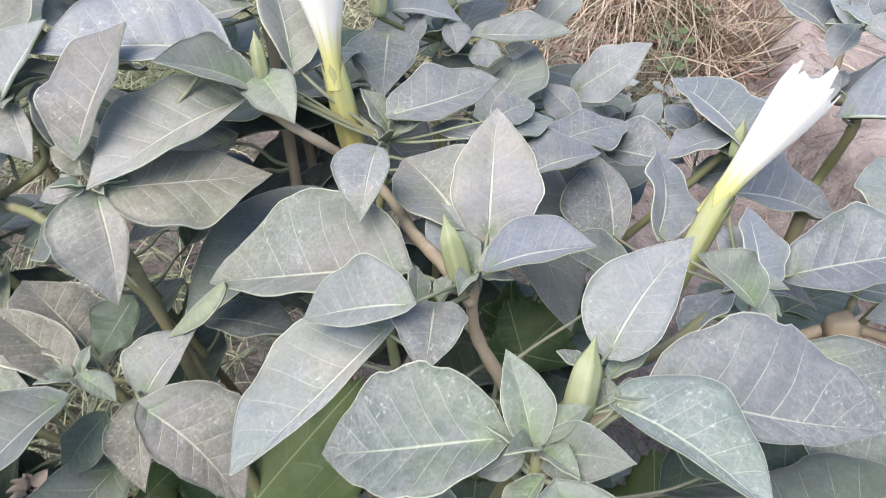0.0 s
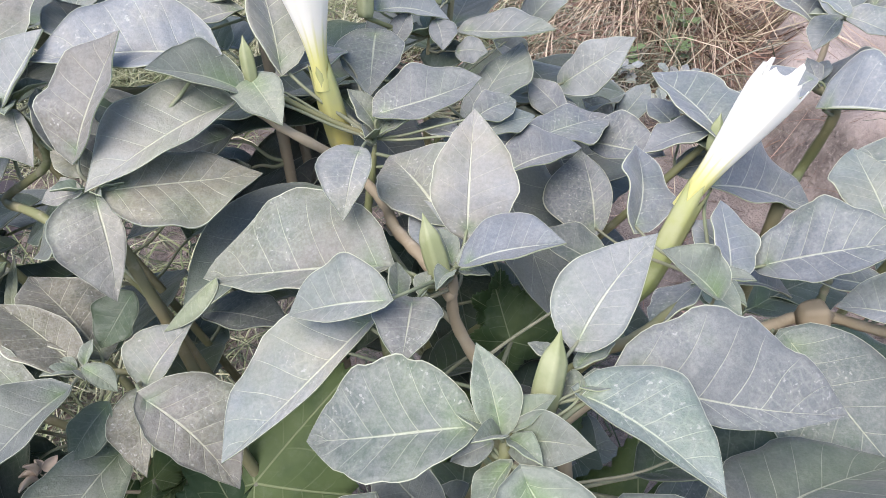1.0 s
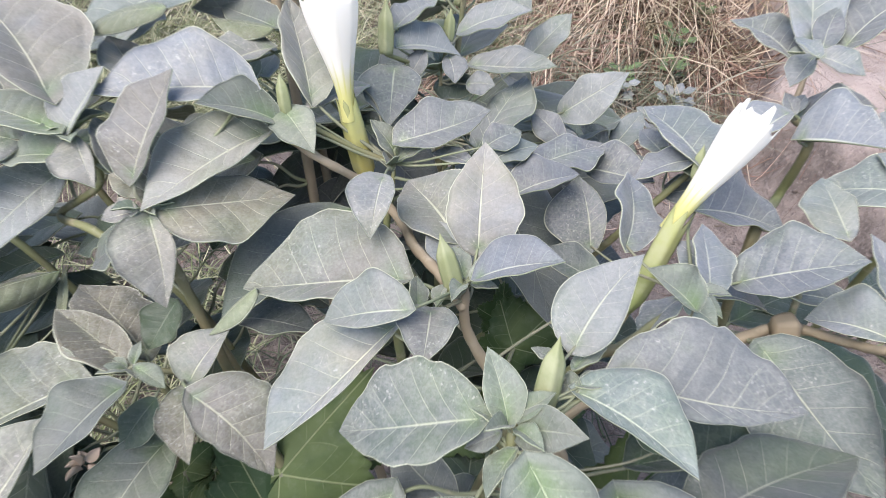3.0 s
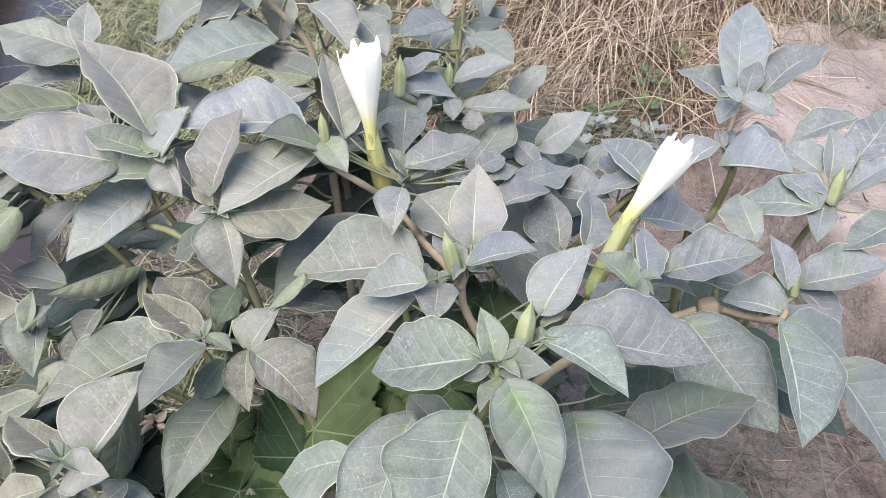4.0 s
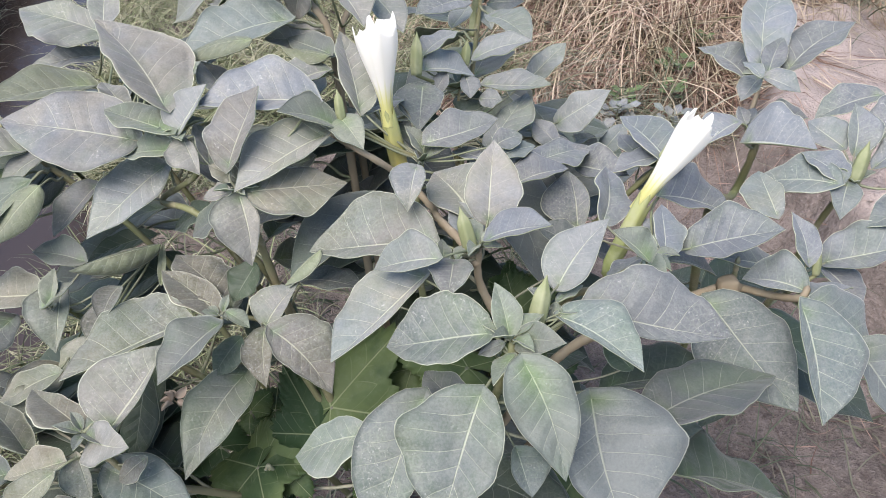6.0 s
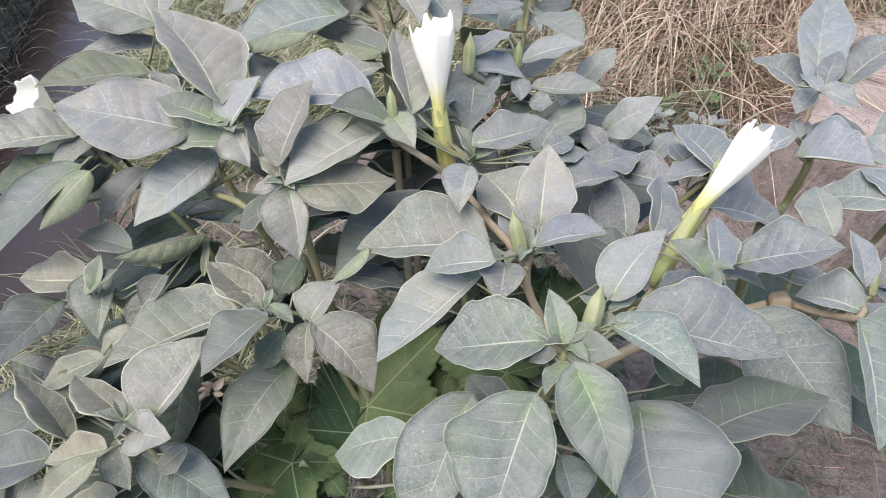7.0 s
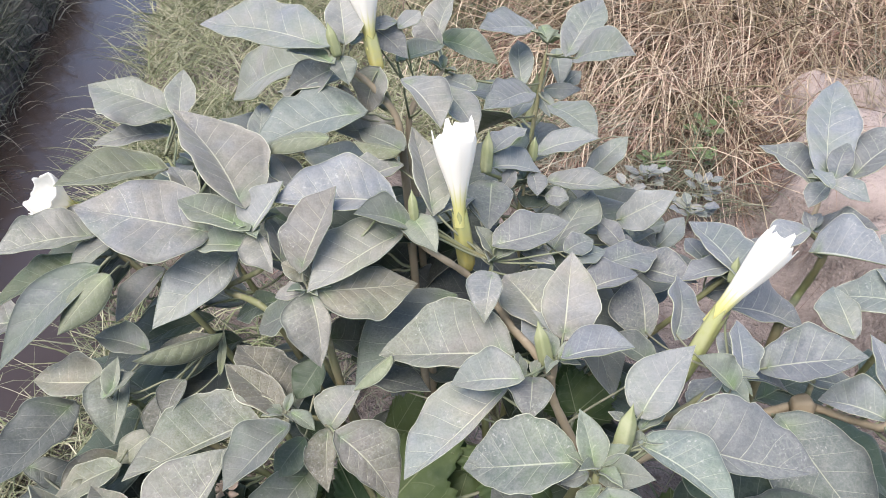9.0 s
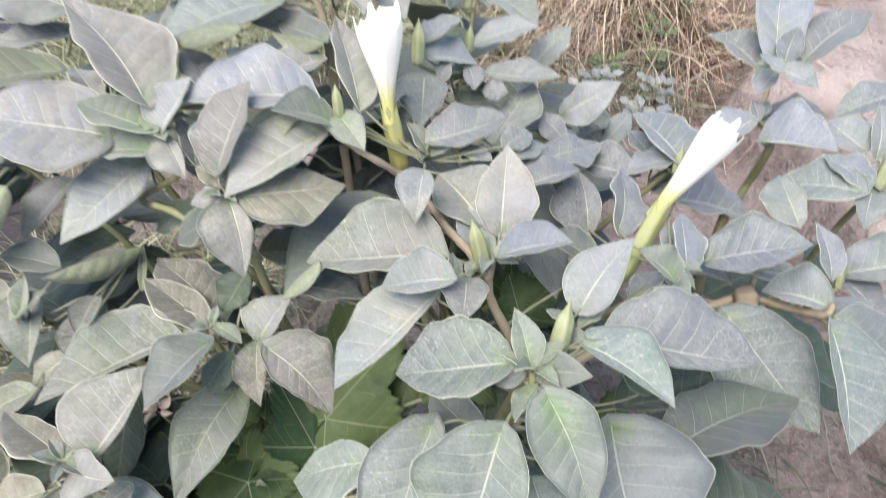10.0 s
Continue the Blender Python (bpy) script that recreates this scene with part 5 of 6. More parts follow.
leaf("R4", (0.008, 0.193, 0.740), (-0.024, 0.236, 0.737), 0.0179, 0.0164, 0.46, (-0.26, 0.03, 0.97), LEAF_DIM, tone=0.52)
leaf("R4", (0.130, 0.205, 0.775), (0.109, 0.222, 0.791), 0.0112, 0.0099, 0.47, (0.16, -0.64, 0.75), LEAF_DEEP_SHADE, tone=0.15)
leaf("R1", (-0.108, 0.299, 0.812), (-0.137, 0.282, 0.789), 0.0110, 0.0125, 0.47, (-0.65, -0.01, 0.76), LEAF_UNDER, tone=0.52, curl=-1.2, stalk=False)
leaf("T1", (-0.171, 0.443, 0.925), (-0.246, 0.468, 0.893), 0.0129, 0.0129, 0.47, (-0.46, -0.30, 0.84), LEAF_UNDER, tone=0.52, curl=-0.8, stalk=False)
leaf("T1", (-0.111, 0.484, 0.892), (-0.156, 0.494, 0.895), 0.0146, 0.0123, 0.47, (-0.01, -0.04, 1.00), LEAF_UNDER, tone=0.52, curl=-0.8, stalk=False)
leaf("T1", (-0.181, 0.547, 0.941), (-0.234, 0.566, 0.897), 0.0259, 0.0202, 0.44, (-0.70, -0.50, 0.50), LEAF_PALE, tone=0.52)
leaf("T1", (-0.167, 0.537, 0.904), (-0.175, 0.554, 0.924), 0.0058, 0.0112, 0.47, (0.11, -0.58, 0.81), LEAF_PALE, tone=0.52)
leaf("T1", (-0.112, 0.492, 0.890), (-0.154, 0.522, 0.892), 0.0146, 0.0214, 0.44, (-0.20, -0.08, 0.98), LEAF_DIM, tone=0.52)
leaf("L5", (-0.268, 0.359, 0.722), (-0.270, 0.392, 0.745), 0.0040, 0.0040, 0.39, (0.01, -0.59, 0.81), LEAF_UNDER, tone=0.52)
leaf("L4", (-0.260, 0.259, 0.704), (-0.271, 0.210, 0.645), 0.0173, 0.0159, 0.46, (-0.09, -0.76, 0.64), LEAF_DEEP_SHADE, tone=0.52)
leaf("L4", (-0.425, 0.287, 0.670), (-0.357, 0.271, 0.653), 0.0143, 0.0140, 0.47, (0.15, -0.33, 0.93), LEAF_DIM, tone=0.52)
leaf("L5", (-0.297, 0.434, 0.717), (-0.364, 0.417, 0.695), 0.0134, 0.0134, 0.42, (-0.21, -0.35, 0.91), LEAF_DEEP_SHADE, tone=0.52)
leaf("L0", (-0.454, 0.376, 0.757), (-0.538, 0.361, 0.740), 0.0247, 0.0420, 0.42, (-0.14, -0.31, 0.94), tone=0.40)


def young_leaves(key, count, size, seed):
    """Small crinkled leaves that stand out round a growing tip."""
    r = random.Random(seed)
    top = BRANCHES[key][1][-1]
    turn = r.uniform(0, 6.3)
    for n in range(count):
        w = turn + n * 2.4
        out = Vector((math.cos(w), math.sin(w), r.uniform(0.15, 0.7))).normalized()
        long = size * r.uniform(0.6, 1.15)
        foot = top + out * 0.004
        leaf(key, foot, foot + out * long, 0.27 * long, 0.27 * long, 0.42, (-0.6 * out.x, -0.6 * out.y, 1.0), LEAF_YOUNG, fold=0.3, arch=0.08)


for seed, (key, count, size) in enumerate((("R1", 4, 0.020), ("R2", 4, 0.020), ("R4", 5, 0.020), ("L1", 5, 0.024), ("L2", 4, 0.018), ("L3", 4, 0.018), ("L4", 5, 0.022), ("L5", 3, 0.022), ("R3", 5, 0.020), ("R6", 3, 0.022), ("R8", 4, 0.022), ("C", 4, 0.024), ("T3", 4, 0.024), ("T2", 3, 0.026))):
    young_leaves(key, count, size, 70 + seed)

# a withered flower caught among the stems
r_dry = random.Random(12)
WITHERED = stem_material("withered_petal", rgb(0.34, 0.26, 0.20), rgb(0.50, 0.42, 0.34), 0.8)
centre = Vector((-0.262, 0.301, 0.622))
branch("D", shrub, [(-0.120, 0.318, 0.560), centre + Vector((0.02, 0.01, -0.04)), centre], 0.0018, 0.0012, STEM_BROWN, "flower_stalk")
for n in range(9):
    out = Vector((r_dry.gauss(0, 1), r_dry.gauss(0, 1), r_dry.gauss(0.2, 0.7))).normalized()
    petal = leaf("D", centre + out * 0.003, centre + out * r_dry.uniform(0.012, 0.020), 0.005, 0.005, 0.5, (out.y, -out.x, 0.8), WITHERED, fold=0.5, curl=r_dry.uniform(0.8, 1.8), stalk=False)
    petal.name = "withered_petal"
    petal["label"] = "crumpled dry pinkish petal"

# flowers and buds
flower(shrub, "S1", (-0.044, 0.417, 0.808), (-0.056, 0.418, 0.869), (-0.064, 0.433, 0.940), 0.0050, 0.0182, swell=(1.5, 1.2))
flower(shrub, "R3", (0.135, 0.321, 0.765), (0.164, 0.349, 0.827), (0.202, 0.365, 0.891), 0.0056, 0.0148, CALYX_GREEN, swell=(1.15, 1.2))
flower(shrub, "L0", (-0.411, 0.496, 0.792), (-0.429, 0.485, 0.812), (-0.447, 0.467, 0.836), 0.0048, 0.0205)
flower(shrub, "T1", (-0.136, 0.554, 0.937), (-0.145, 0.559, 0.968), (-0.154, 0.573, 1.027), 0.0051, 0.0175)
bud(shrub, "R1", (0.012, 0.280, 0.827), (0.002, 0.296, 0.858), 0.0062)
bud(shrub, "R4", (0.050, 0.195, 0.828), (0.058, 0.214, 0.861), 0.0068)
bud(side_shrub, "R8", (0.348, 0.357, 0.840), (0.356, 0.371, 0.874), 0.0061)
bud(shrub, "R5", (0.300, 0.286, 0.796), (0.300, 0.298, 0.818), 0.0037)
bud(shrub, "R2", (-0.095, 0.405, 0.869), (-0.099, 0.416, 0.894), 0.0045)
bud(shrub, "C", (-0.030, 0.486, 0.872), (-0.030, 0.502, 0.909), 0.0061)
bud(shrub, "T3", (0.045, 0.746, 0.797), (0.050, 0.769, 0.855), 0.0070)
bud(shrub, "T1", (-0.172, 0.528, 0.963), (-0.182, 0.537, 0.991), 0.0053)
bud(shrub, "C", (0.019, 0.531, 0.861), (0.021, 0.541, 0.884), 0.0049)
bud(shrub, "X1", (0.189, 0.392, 0.827), (0.193, 0.402, 0.849), 0.0045)

knot = calyx_shape((0.229, 0.300, 0.770), (0.250, 0.299, 0.772), 0.0072, 0.0092, False)
mesh_object("gall", knot[0], knot[2], [STEM_BROWN], BRANCHES["R5"][0], knot[1], origin=(0.239, 0.300, 0.771))["label"] = "pale brown swollen knot on the stem"


# ---------------------------------------------------------------- undergrowth
def weed_leaf(key, foot, tip, width, normal, lobes=5):
    """A broad toothed leaf with radiating lobes."""
    owner, line = BRANCHES[key]
    foot, tip = Vector(foot), Vector(tip)
    axis = tip - foot
    length = axis.length
    axis.normalize()
    n = Vector(normal) + Vector((rng.uniform(-0.5, 0.5), rng.uniform(-0.4, 0.4), 0))
    n = (n - axis * n.dot(axis)).normalized()
    across = n.cross(axis)
    rings, teeth = 8, 38
    around = teeth * 4 + 1
    verts, uvs, under, faces = [], [], [], []
    ph = rng.uniform(0, 6.3)
    for layer in (0, 1):
        for i in range(rings + 1):
            q = i / rings
            for k in range(around):
                w = math.pi * (2 * k / (around - 1) - 1) * 0.94
                turn = w / (2 * math.pi * 0.94) * lobes + 0.5
                off = abs(turn - math.floor(turn) - 0.5) * 2
                lobe = 1.0 - 0.30 * off ** 1.3
                saw = 1 + (0.075 * (1 - (k % 4) / 2 if k % 4 < 3 else 0.5) - 0.02) * q ** 6
                reach = (0.58 + 0.42 * math.cos(w * 0.5) ** 2) * (1 + (lobe - 1) * q ** 2) * saw * q
                x, y = reach * math.cos(w), reach * math.sin(w)
                p = foot + axis * (length * x) + across * (width * y * 1.35)
                p = p + n * (0.12 * length * q * q * math.sin(w * 2.9 + ph) - 0.14 * length * q * q - 0.05 * length * q * (1 - off))
                verts.append(p - n * 0.0007 * layer)
                uvs.append((q, turn))
                under.append(float(layer))
    size = around * (rings + 1)
    for i in range(rings):
        for k in range(around - 1):
            f = (i * around + k, i * around + k + 1, (i + 1) * around + k + 1, (i + 1) * around + k)
            faces.append(f)
            faces.append(tuple(size + j for j in reversed(f)))
    for k in range(around - 1):
        j = rings * around + k
        faces.append((j, j + 1, size + j + 1, size + j))
    slots = [0] * len(faces)
    end = min(line, key=lambda q: (q - foot).length)
    tv, tf = tube(glide([foot, foot * 0.5 + end * 0.5 + Vector((0, 0, -0.01)), end], 5), [0.0018] * 11, 6, len(verts))
    return mesh_object("leaf", verts + tv, faces + tf, [LOBED, PETIOLE], owner, uvs + [(0.1, 0.5)] * len(tv), slots + [1] * len(tf), under + [0.0] * len(tv), 0.3, 1.0, foot)


weed = plant("broadleaf_weed", (-0.12, 0.30, 0.0), "green broad-leaved weed with toothed lobes growing under the shrub", "plant")
branch("W1", weed, [(-0.120, 0.300, -0.020), (-0.098, 0.290, 0.338), (-0.087, 0.281, 0.637)], 0.006, 0.003, STEM, "stem")
branch("W2", weed, [(-0.120, 0.300, -0.020), (-0.154, 0.259, 0.342), (-0.166, 0.240, 0.604)], 0.005, 0.003, STEM, "stem")
branch("W3", weed, [(-0.120, 0.300, -0.020), (0.028, 0.317, 0.305), (0.043, 0.321, 0.645)], 0.005, 0.003, STEM, "stem")
for n in range(20):
    key = rng.choice(("W1", "W2", "W2", "W3"))
    w, reach = rng.uniform(0, 6.3), rng.uniform(0.03, 0.11)
    top = BRANCHES[key][1][int(len(BRANCHES[key][1]) * rng.uniform(0.45, 0.98))]
    out = Vector((math.cos(w), 0.8 * math.sin(w), rng.uniform(-0.1, 0.5)))
    start = top + out * reach
    long = rng.uniform(0.030, 0.058)
    weed_leaf(key, start, start + Vector((out.x, out.y, -0.2)).normalized() * long, 0.62 * long, (0.1, -0.35, 1.0))
weed_leaf("W1", (-0.110, 0.281, 0.635), (-0.049, 0.324, 0.699), 0.0493, (0.05, -0.45, 1.0))
weed_leaf("W1", (-0.120, 0.265, 0.615), (-0.149, 0.297, 0.668), 0.0342, (0.05, -0.45, 1.0))
weed_leaf("W2", (-0.178, 0.245, 0.593), (-0.229, 0.202, 0.558), 0.0470, (0.05, -0.45, 1.0))
weed_leaf("W2", (-0.150, 0.243, 0.590), (-0.129, 0.221, 0.580), 0.0193, (0.05, -0.45, 1.0))
weed_leaf("W1", (0.019, 0.305, 0.662), (-0.048, 0.309, 0.682), 0.0297, (0.05, -0.45, 1.0))
weed_leaf("W2", (-0.177, 0.253, 0.586), (-0.152, 0.279, 0.632), 0.0319, (0.05, -0.45, 1.0))
weed_leaf("W2", (-0.151, 0.214, 0.479), (-0.156, 0.249, 0.535), 0.0398, (0.05, -0.45, 1.0))
weed_leaf("W3", (0.154, 0.267, 0.617), (0.099, 0.215, 0.572), 0.0442, (0.05, -0.45, 1.0))
weed_leaf("W3", (0.072, 0.370, 0.672), (0.110, 0.383, 0.708), 0.0319, (0.05, -0.45, 1.0))
weed_leaf("W3", (0.066, 0.404, 0.667), (0.069, 0.414, 0.698), 0.0194, (0.05, -0.45, 1.0))
weed_leaf("W1", (-0.106, 0.393, 0.609), (-0.085, 0.411, 0.651), 0.0280, (0.05, -0.45, 1.0))
weed_leaf("W1", (-0.119, 0.316, 0.583), (-0.087, 0.275, 0.550), 0.0309, (0.05, -0.45, 1.0))
weed_leaf("W3", (0.054, 0.346, 0.618), (0.009, 0.316, 0.598), 0.0286, (0.05, -0.45, 1.0))


# leaves added low inside the shrub, coloured dark as the shade in its gaps
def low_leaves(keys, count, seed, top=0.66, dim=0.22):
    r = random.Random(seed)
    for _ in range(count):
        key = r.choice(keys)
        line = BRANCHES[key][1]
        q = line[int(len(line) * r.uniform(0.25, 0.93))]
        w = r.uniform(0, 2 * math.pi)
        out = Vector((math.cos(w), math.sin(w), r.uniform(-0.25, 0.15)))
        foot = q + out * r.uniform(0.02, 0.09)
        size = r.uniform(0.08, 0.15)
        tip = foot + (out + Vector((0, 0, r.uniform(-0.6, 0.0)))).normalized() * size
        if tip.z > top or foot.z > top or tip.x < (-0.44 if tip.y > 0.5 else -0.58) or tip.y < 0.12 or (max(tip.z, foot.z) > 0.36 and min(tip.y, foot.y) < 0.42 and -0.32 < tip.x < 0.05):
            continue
        leaf(key, foot, tip, 0.29 * size, 0.29 * size, 0.40, (r.uniform(-0.3, 0.3), r.uniform(-0.4, 0.2), 1.0), LEAF_DIM if r.random() < dim else LEAF_DEEP_SHADE)


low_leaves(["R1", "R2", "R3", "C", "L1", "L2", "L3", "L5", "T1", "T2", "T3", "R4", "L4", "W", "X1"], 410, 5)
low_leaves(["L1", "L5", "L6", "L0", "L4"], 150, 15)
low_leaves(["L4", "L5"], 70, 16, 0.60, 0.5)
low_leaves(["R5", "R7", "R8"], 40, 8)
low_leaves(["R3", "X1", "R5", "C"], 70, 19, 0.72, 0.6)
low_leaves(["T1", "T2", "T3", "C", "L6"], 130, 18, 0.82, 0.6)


# ---------------------------------------------------------------- straw and grass
def blades(name, label, category, mat, seeds):
    """Thin bent stalks, each a narrow folded strip, in one mesh."""
    verts, faces = [], []
    for base, way, length, width, droop, twist in seeds:
        base, way = Vector(base), Vector(way).normalized()
        side = way.cross(Vector((math.sin(twist), math.cos(twist), 0.35))).normalized()
        first = len(verts)
        segs = 5
        for i in range(segs + 1):
            t = i / segs
            p = base + way * (length * t) + Vector((0, 0, -droop * length * t * t)) + side * (0.10 * length * math.sin(t * 2.2 + twist))
            w = width * (1 - 0.85 * t ** 2)
            floor = ground_z(p.x, p.y) + 0.004
            p.z = max(p.z, floor)
            verts += [p - side * w, p + side.cross(way) * w * 0.7, p + side * w]
        for i in range(segs):
            k = first + 3 * i
            faces += [(k, k + 1, k + 4, k + 3), (k + 1, k + 2, k + 5, k + 4)]
    me = bpy.data.meshes.new(name)
    me.from_pydata([tuple(v) for v in verts], [], faces)
    me.materials.append(mat)
    return tagged(new(name, me), label, category, kind="stuff")


def straw_seeds(count, seed, xs, ys, lift, lengths, up, width=(0.0016, 0.0042), combed=0.0):
    """Roots, directions and sizes of dry stalks; the combed share of them leans forward and down the bank."""
    r = random.Random(seed)
    found = []
    while len(found) < count:
        x, y = r.uniform(*xs), r.uniform(*ys)
        if x > 1.02 + 0.25 * (y - 1.3) and y < 2.35 or x > 1.05 and y < 2.55:
            continue
        heap = lift * smooth(ys[0], ys[0] + 1.1, y)
        if r.random() < combed:
            w = r.gauss(-1.95, 0.45)
            way, droop = (math.cos(w), math.sin(w), r.gauss(up + 0.5, 0.25)), r.uniform(0.5, 1.1)
        else:
            w = r.gauss(0.7, 1.0) + (math.pi if r.random() < 0.4 else 0)
            way, droop = (math.cos(w), math.sin(w) * 0.8, r.gauss(up, 0.30)), r.uniform(0.2, 0.65)
        found.append(((x, y, ground_z(x, y) + r.random() ** 1.3 * heap), way, r.uniform(*lengths), r.uniform(*width), droop, r.uniform(0, 6.3)))
    return found


blades("red_straw", "tangled dry reddish straw lying on the bank", "straw", STRAW_RED, straw_seeds(4800, 21, (0.15, 2.6), (1.92, 2.9), 0.14, (0.15, 0.5), 0.06, (0.0013, 0.0032), 0.55))
blades("dry_straw", "long pale dry grass bent over the bank", "straw", STRAW, straw_seeds(2600, 25, (0.45, 3.0), (2.15, 3.4), 0.26, (0.4, 0.95), 0.30, (0.0014, 0.0034), 0.75))
heap = tagged(new("straw_heap"), "loose heap of long dry reddish straw stalks on the bank", "straw")
heap.location = (1.0, 1.7, 0.0)
for base, way, length, width, droop, twist in straw_seeds(220, 41, (0.40, 1.9), (2.0, 2.7), 0.30, (0.35, 0.85), 0.16, (0.0014, 0.0026), 0.6):
    way = Vector(way).normalized()
    side = way.cross(Vector((0.3, 0.2, 1.0))).normalized()
    line = []
    for i in range(6):
        t = i / 5
        p = Vector(base) + way * (length * t) + Vector((0, 0, -droop * length * t * t)) + side * (0.10 * length * math.sin(2.2 * t + twist))
        p.z = max(p.z, ground_z(p.x, p.y) + 0.006)
        line.append(p)
    verts, faces = tube(line, [width * (1 - 0.13 * i) for i in range(6)], 4)
    mesh_object("stalk", verts, faces, [STRAW], heap, origin=line[0])
blades("dry_stalks", "tall dry grass stalks standing on the bank", "dry grass", STRAW, straw_seeds(2400, 22, (-0.1, 3.4), (2.5, 4.4), 0.15, (0.5, 1.1), 0.7, (0.0018, 0.0038), 0.5))
blades("dry_litter", "short broken straw scattered on the ground", "straw", STRAW_RED, straw_seeds(600, 23, (-0.7, 1.2), (0.2, 1.8), 0.015, (0.04, 0.14), 0.02, (0.0007, 0.0015)))


def grass_seeds(count, seed, place, lengths, tall):
    r = random.Random(seed)
    found = []
    while len(found) < count:
        x, y = place(r)
        if abs(x - ditch_x(y)) < 0.21:
            continue
        tuft = 0.5 + 0.5 * noise.noise((x * 2.2, y * 2.2, 4.0))
        if r.random() > tuft + 0.25:
            continue
        w = r.uniform(0, 6.3)
        found.append(((x, y, ground_z(x, y) - 0.005), (math.cos(w) * 0.7, math.sin(w) * 0.7, tall), r.uniform(*lengths), r.uniform(0.0010, 0.0028), r.uniform(0.25, 0.8), r.uniform(0, 6.3)))
    return found


def behind(r):
    y = r.uniform(1.5, 5.0)
    reach = -0.62 + 1.1 * smooth(1.7, 2.3, y)
    return r.uniform(ditch_x(y) + 0.27, reach + 0.25 * r.random() ** 2), y


def far_bank(r):
    y = r.uniform(-0.6, 5.0)
    return ditch_x(y) - 0.22 - abs(r.gauss(0, 0.55)), y


def under_plant(r):
    return r.uniform(-0.85, 0.35), r.uniform(0.2, 1.4)


def roadside(r):
    return r.uniform(0.6, 2.8), r.uniform(0.3, 3.2)


blades("grass_behind", "rough yellow-green grass growing behind the shrub", "grass", GRASS, grass_seeds(19000, 31, behind, (0.12, 0.40), 0.9))
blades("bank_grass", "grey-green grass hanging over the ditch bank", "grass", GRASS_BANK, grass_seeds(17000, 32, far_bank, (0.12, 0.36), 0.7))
blades("bare_earth_grass", "thin green grass blades on the bare earth", "grass", GRASS_DARK, grass_seeds(170, 38, lambda r: (r.gauss(0.66, 0.14), r.gauss(0.68, 0.12)), (0.06, 0.24), 1.1))
blades("ditch_side_grass", "rough green grass along the near edge of the ditch", "grass", GRASS, grass_seeds(2600, 37, lambda r: (r.uniform(-1.05, -0.30), r.uniform(0.1, 1.15)), (0.10, 0.36), 1.0))
blades("bank_tuft", "blue-green grass tuft on the edge of the earth bank", "grass", GRASS_GREY, grass_seeds(500, 36, lambda r: (r.uniform(1.5, 2.1), r.uniform(2.25, 2.6)), (0.12, 0.34), 0.9))
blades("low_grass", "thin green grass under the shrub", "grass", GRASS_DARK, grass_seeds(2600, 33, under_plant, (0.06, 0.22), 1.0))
blades("sparse_grass", "few green grass blades on the dusty bank", "grass", GRASS_DARK, grass_seeds(260, 34, roadside, (0.10, 0.30), 0.9))
blades("straw_edge_grass", "grey-green grass growing through the dry straw", "grass", GRASS_GREY, grass_seeds(2600, 35, lambda r: (r.uniform(0.1, 0.85), r.uniform(1.7, 3.4)), (0.12, 0.38), 0.8))


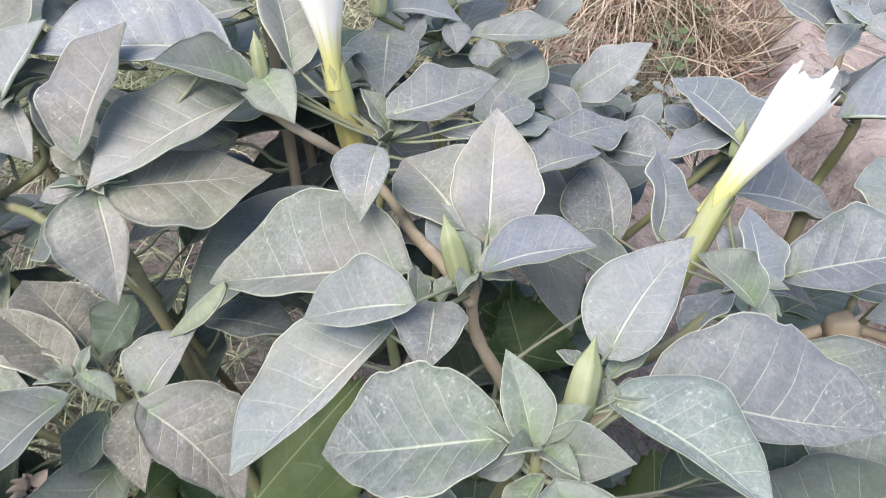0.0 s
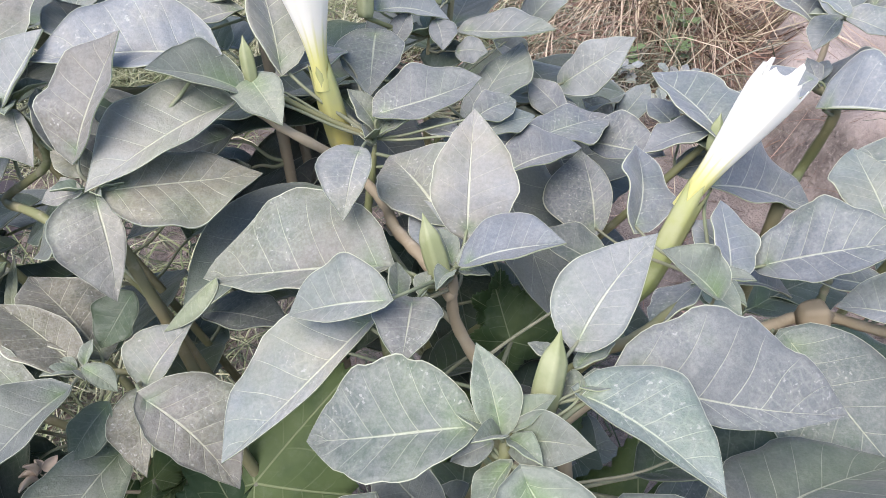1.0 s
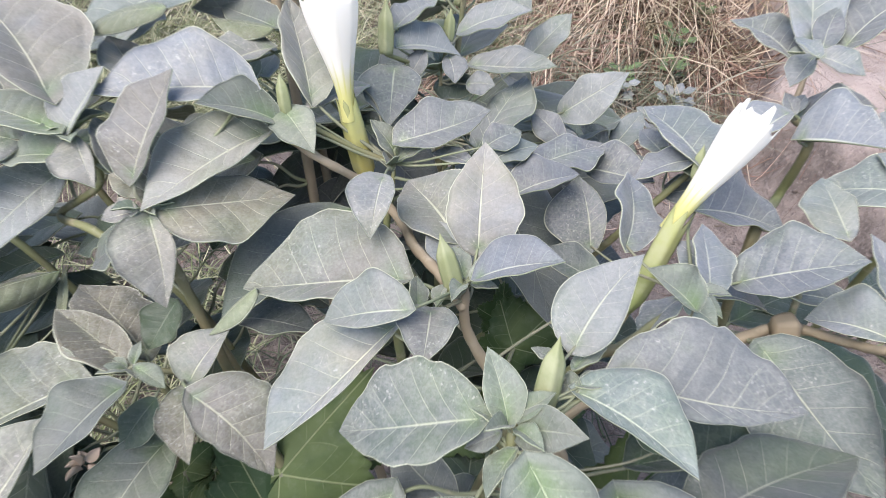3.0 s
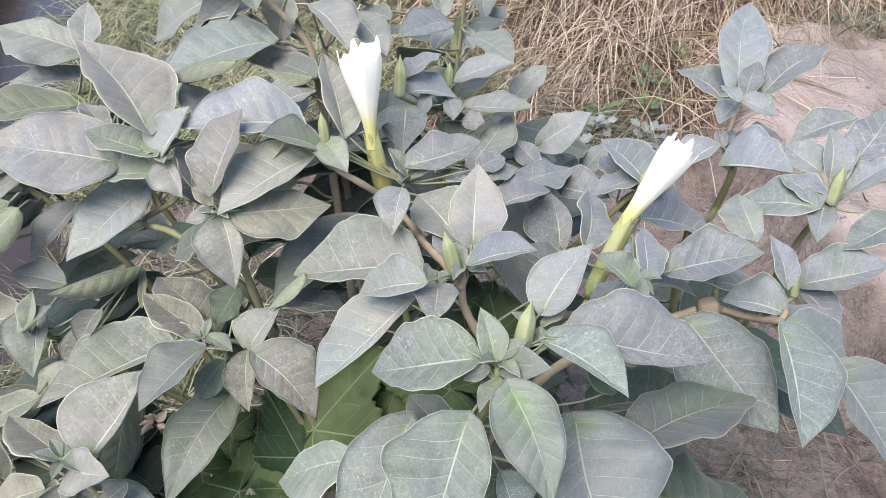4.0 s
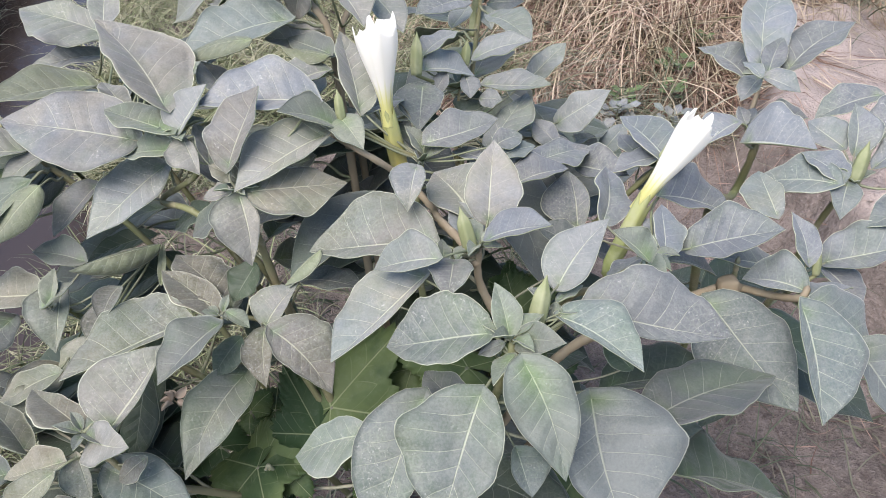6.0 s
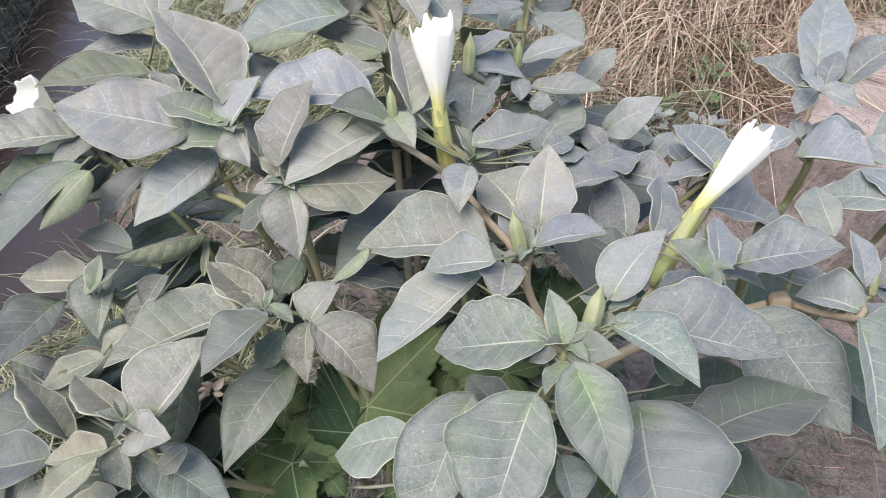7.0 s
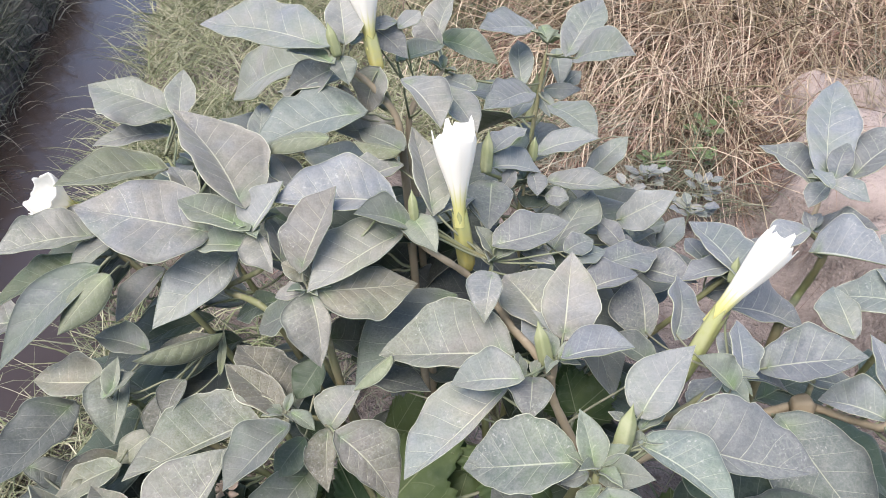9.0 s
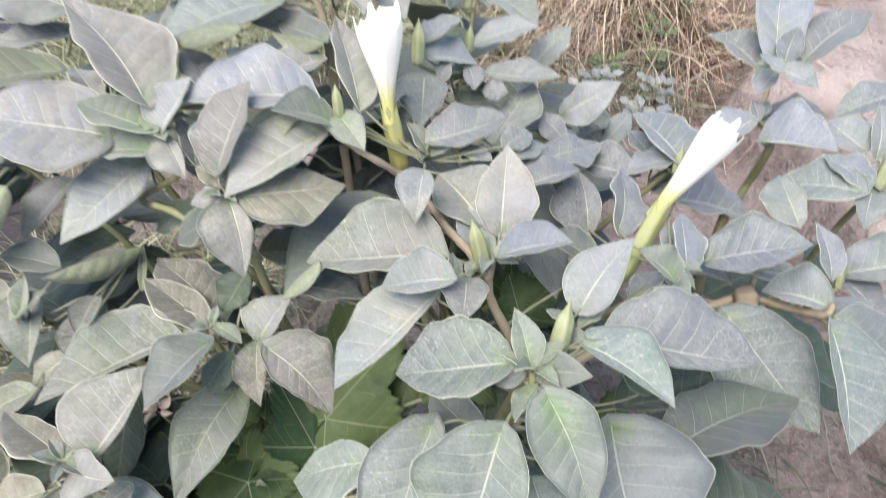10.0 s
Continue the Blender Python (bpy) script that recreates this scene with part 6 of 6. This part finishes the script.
def seedling(foot, size, seed, mat, label):
    """A low sprig of small rounded leaves."""
    r = random.Random(seed)
    foot = Vector(foot)
    foot.z = ground_z(foot.x, foot.y) + 0.05
    sprig = plant("seedling", foot, label, "plant", "seedlings behind the shrub")
    key = "sprig%d" % seed
    branch(key, sprig, [foot + Vector((0, 0, -0.06)), foot + Vector((0.004, 0.0, 0.02)), foot + Vector((0.0, 0.0, 0.05))], 0.0022, 0.0014, PETIOLE, "stem")
    for n in range(14):
        w = n * 2.4 + r.uniform(-0.3, 0.3)
        out = Vector((math.cos(w), math.sin(w), r.uniform(0.1, 0.7))).normalized()
        start = foot + Vector((0, 0, r.uniform(0.0, 0.05))) + out * size * r.uniform(0.2, 1.0)
        leaf(key, start, start + out * size * r.uniform(0.6, 1.0), 0.3 * size, 0.3 * size, 0.5, (0, -0.3, 1), mat)


for x, y, size in ((0.83, 2.10, 0.045), (0.62, 1.90, 0.035), (0.78, 1.92, 0.030), (0.98, 2.28, 0.035)):
    seedling((x, y, 0), size, int(x * 100), LEAF_FRESH, "small fresh green seedling growing through the dry straw")
for x, y, size in ((0.50, 1.68, 0.045), (0.66, 1.62, 0.05), (0.58, 1.80, 0.04), (0.73, 1.74, 0.04), (0.42, 1.55, 0.045)):
    seedling((x, y, 0), size, int(x * 1000), LEAF, "small dusty grey seedling on dark earth behind the shrub")


def clods(count, seed):
    """Crumbs and clods of earth, uneven and half sunk."""
    r = random.Random(seed)
    verts, faces = [], []
    for _ in range(count):
        x, y = r.uniform(0.15, 1.9), r.uniform(0.15, 2.3)
        size = 0.003 + 0.007 * r.random() ** 3
        centre = Vector((x, y, ground_z(x, y) + 0.2 * size))
        first, turn = len(verts), r.uniform(0, 6.3)
        for ring, (h, w) in enumerate(((0.9, 0.35), (0.5, 0.85), (-0.1, 1.0), (-0.5, 0.7))):
            for k in range(6):
                a = turn + k * math.pi / 3 + 0.4 * ring
                q = size * w * r.uniform(0.75, 1.25)
                verts.append(centre + Vector((q * math.cos(a), q * math.sin(a) * 0.8, 0.7 * size * h * r.uniform(0.8, 1.2))))
        faces.append(tuple(first + k for k in range(6)))
        for ring in range(3):
            for k in range(6):
                a, b = first + 6 * ring + k, first + 6 * ring + (k + 1) % 6
                faces.append((a, a + 6, b + 6, b))
    me = bpy.data.meshes.new("earth_clods")
    me.from_pydata([tuple(v) for v in verts], [], faces)
    me.materials.append(SOIL)
    me.shade_smooth()
    return tagged(new("earth_clods", me), "small dry clods of pinkish-brown earth", "soil", kind="stuff")


clods(900, 51)
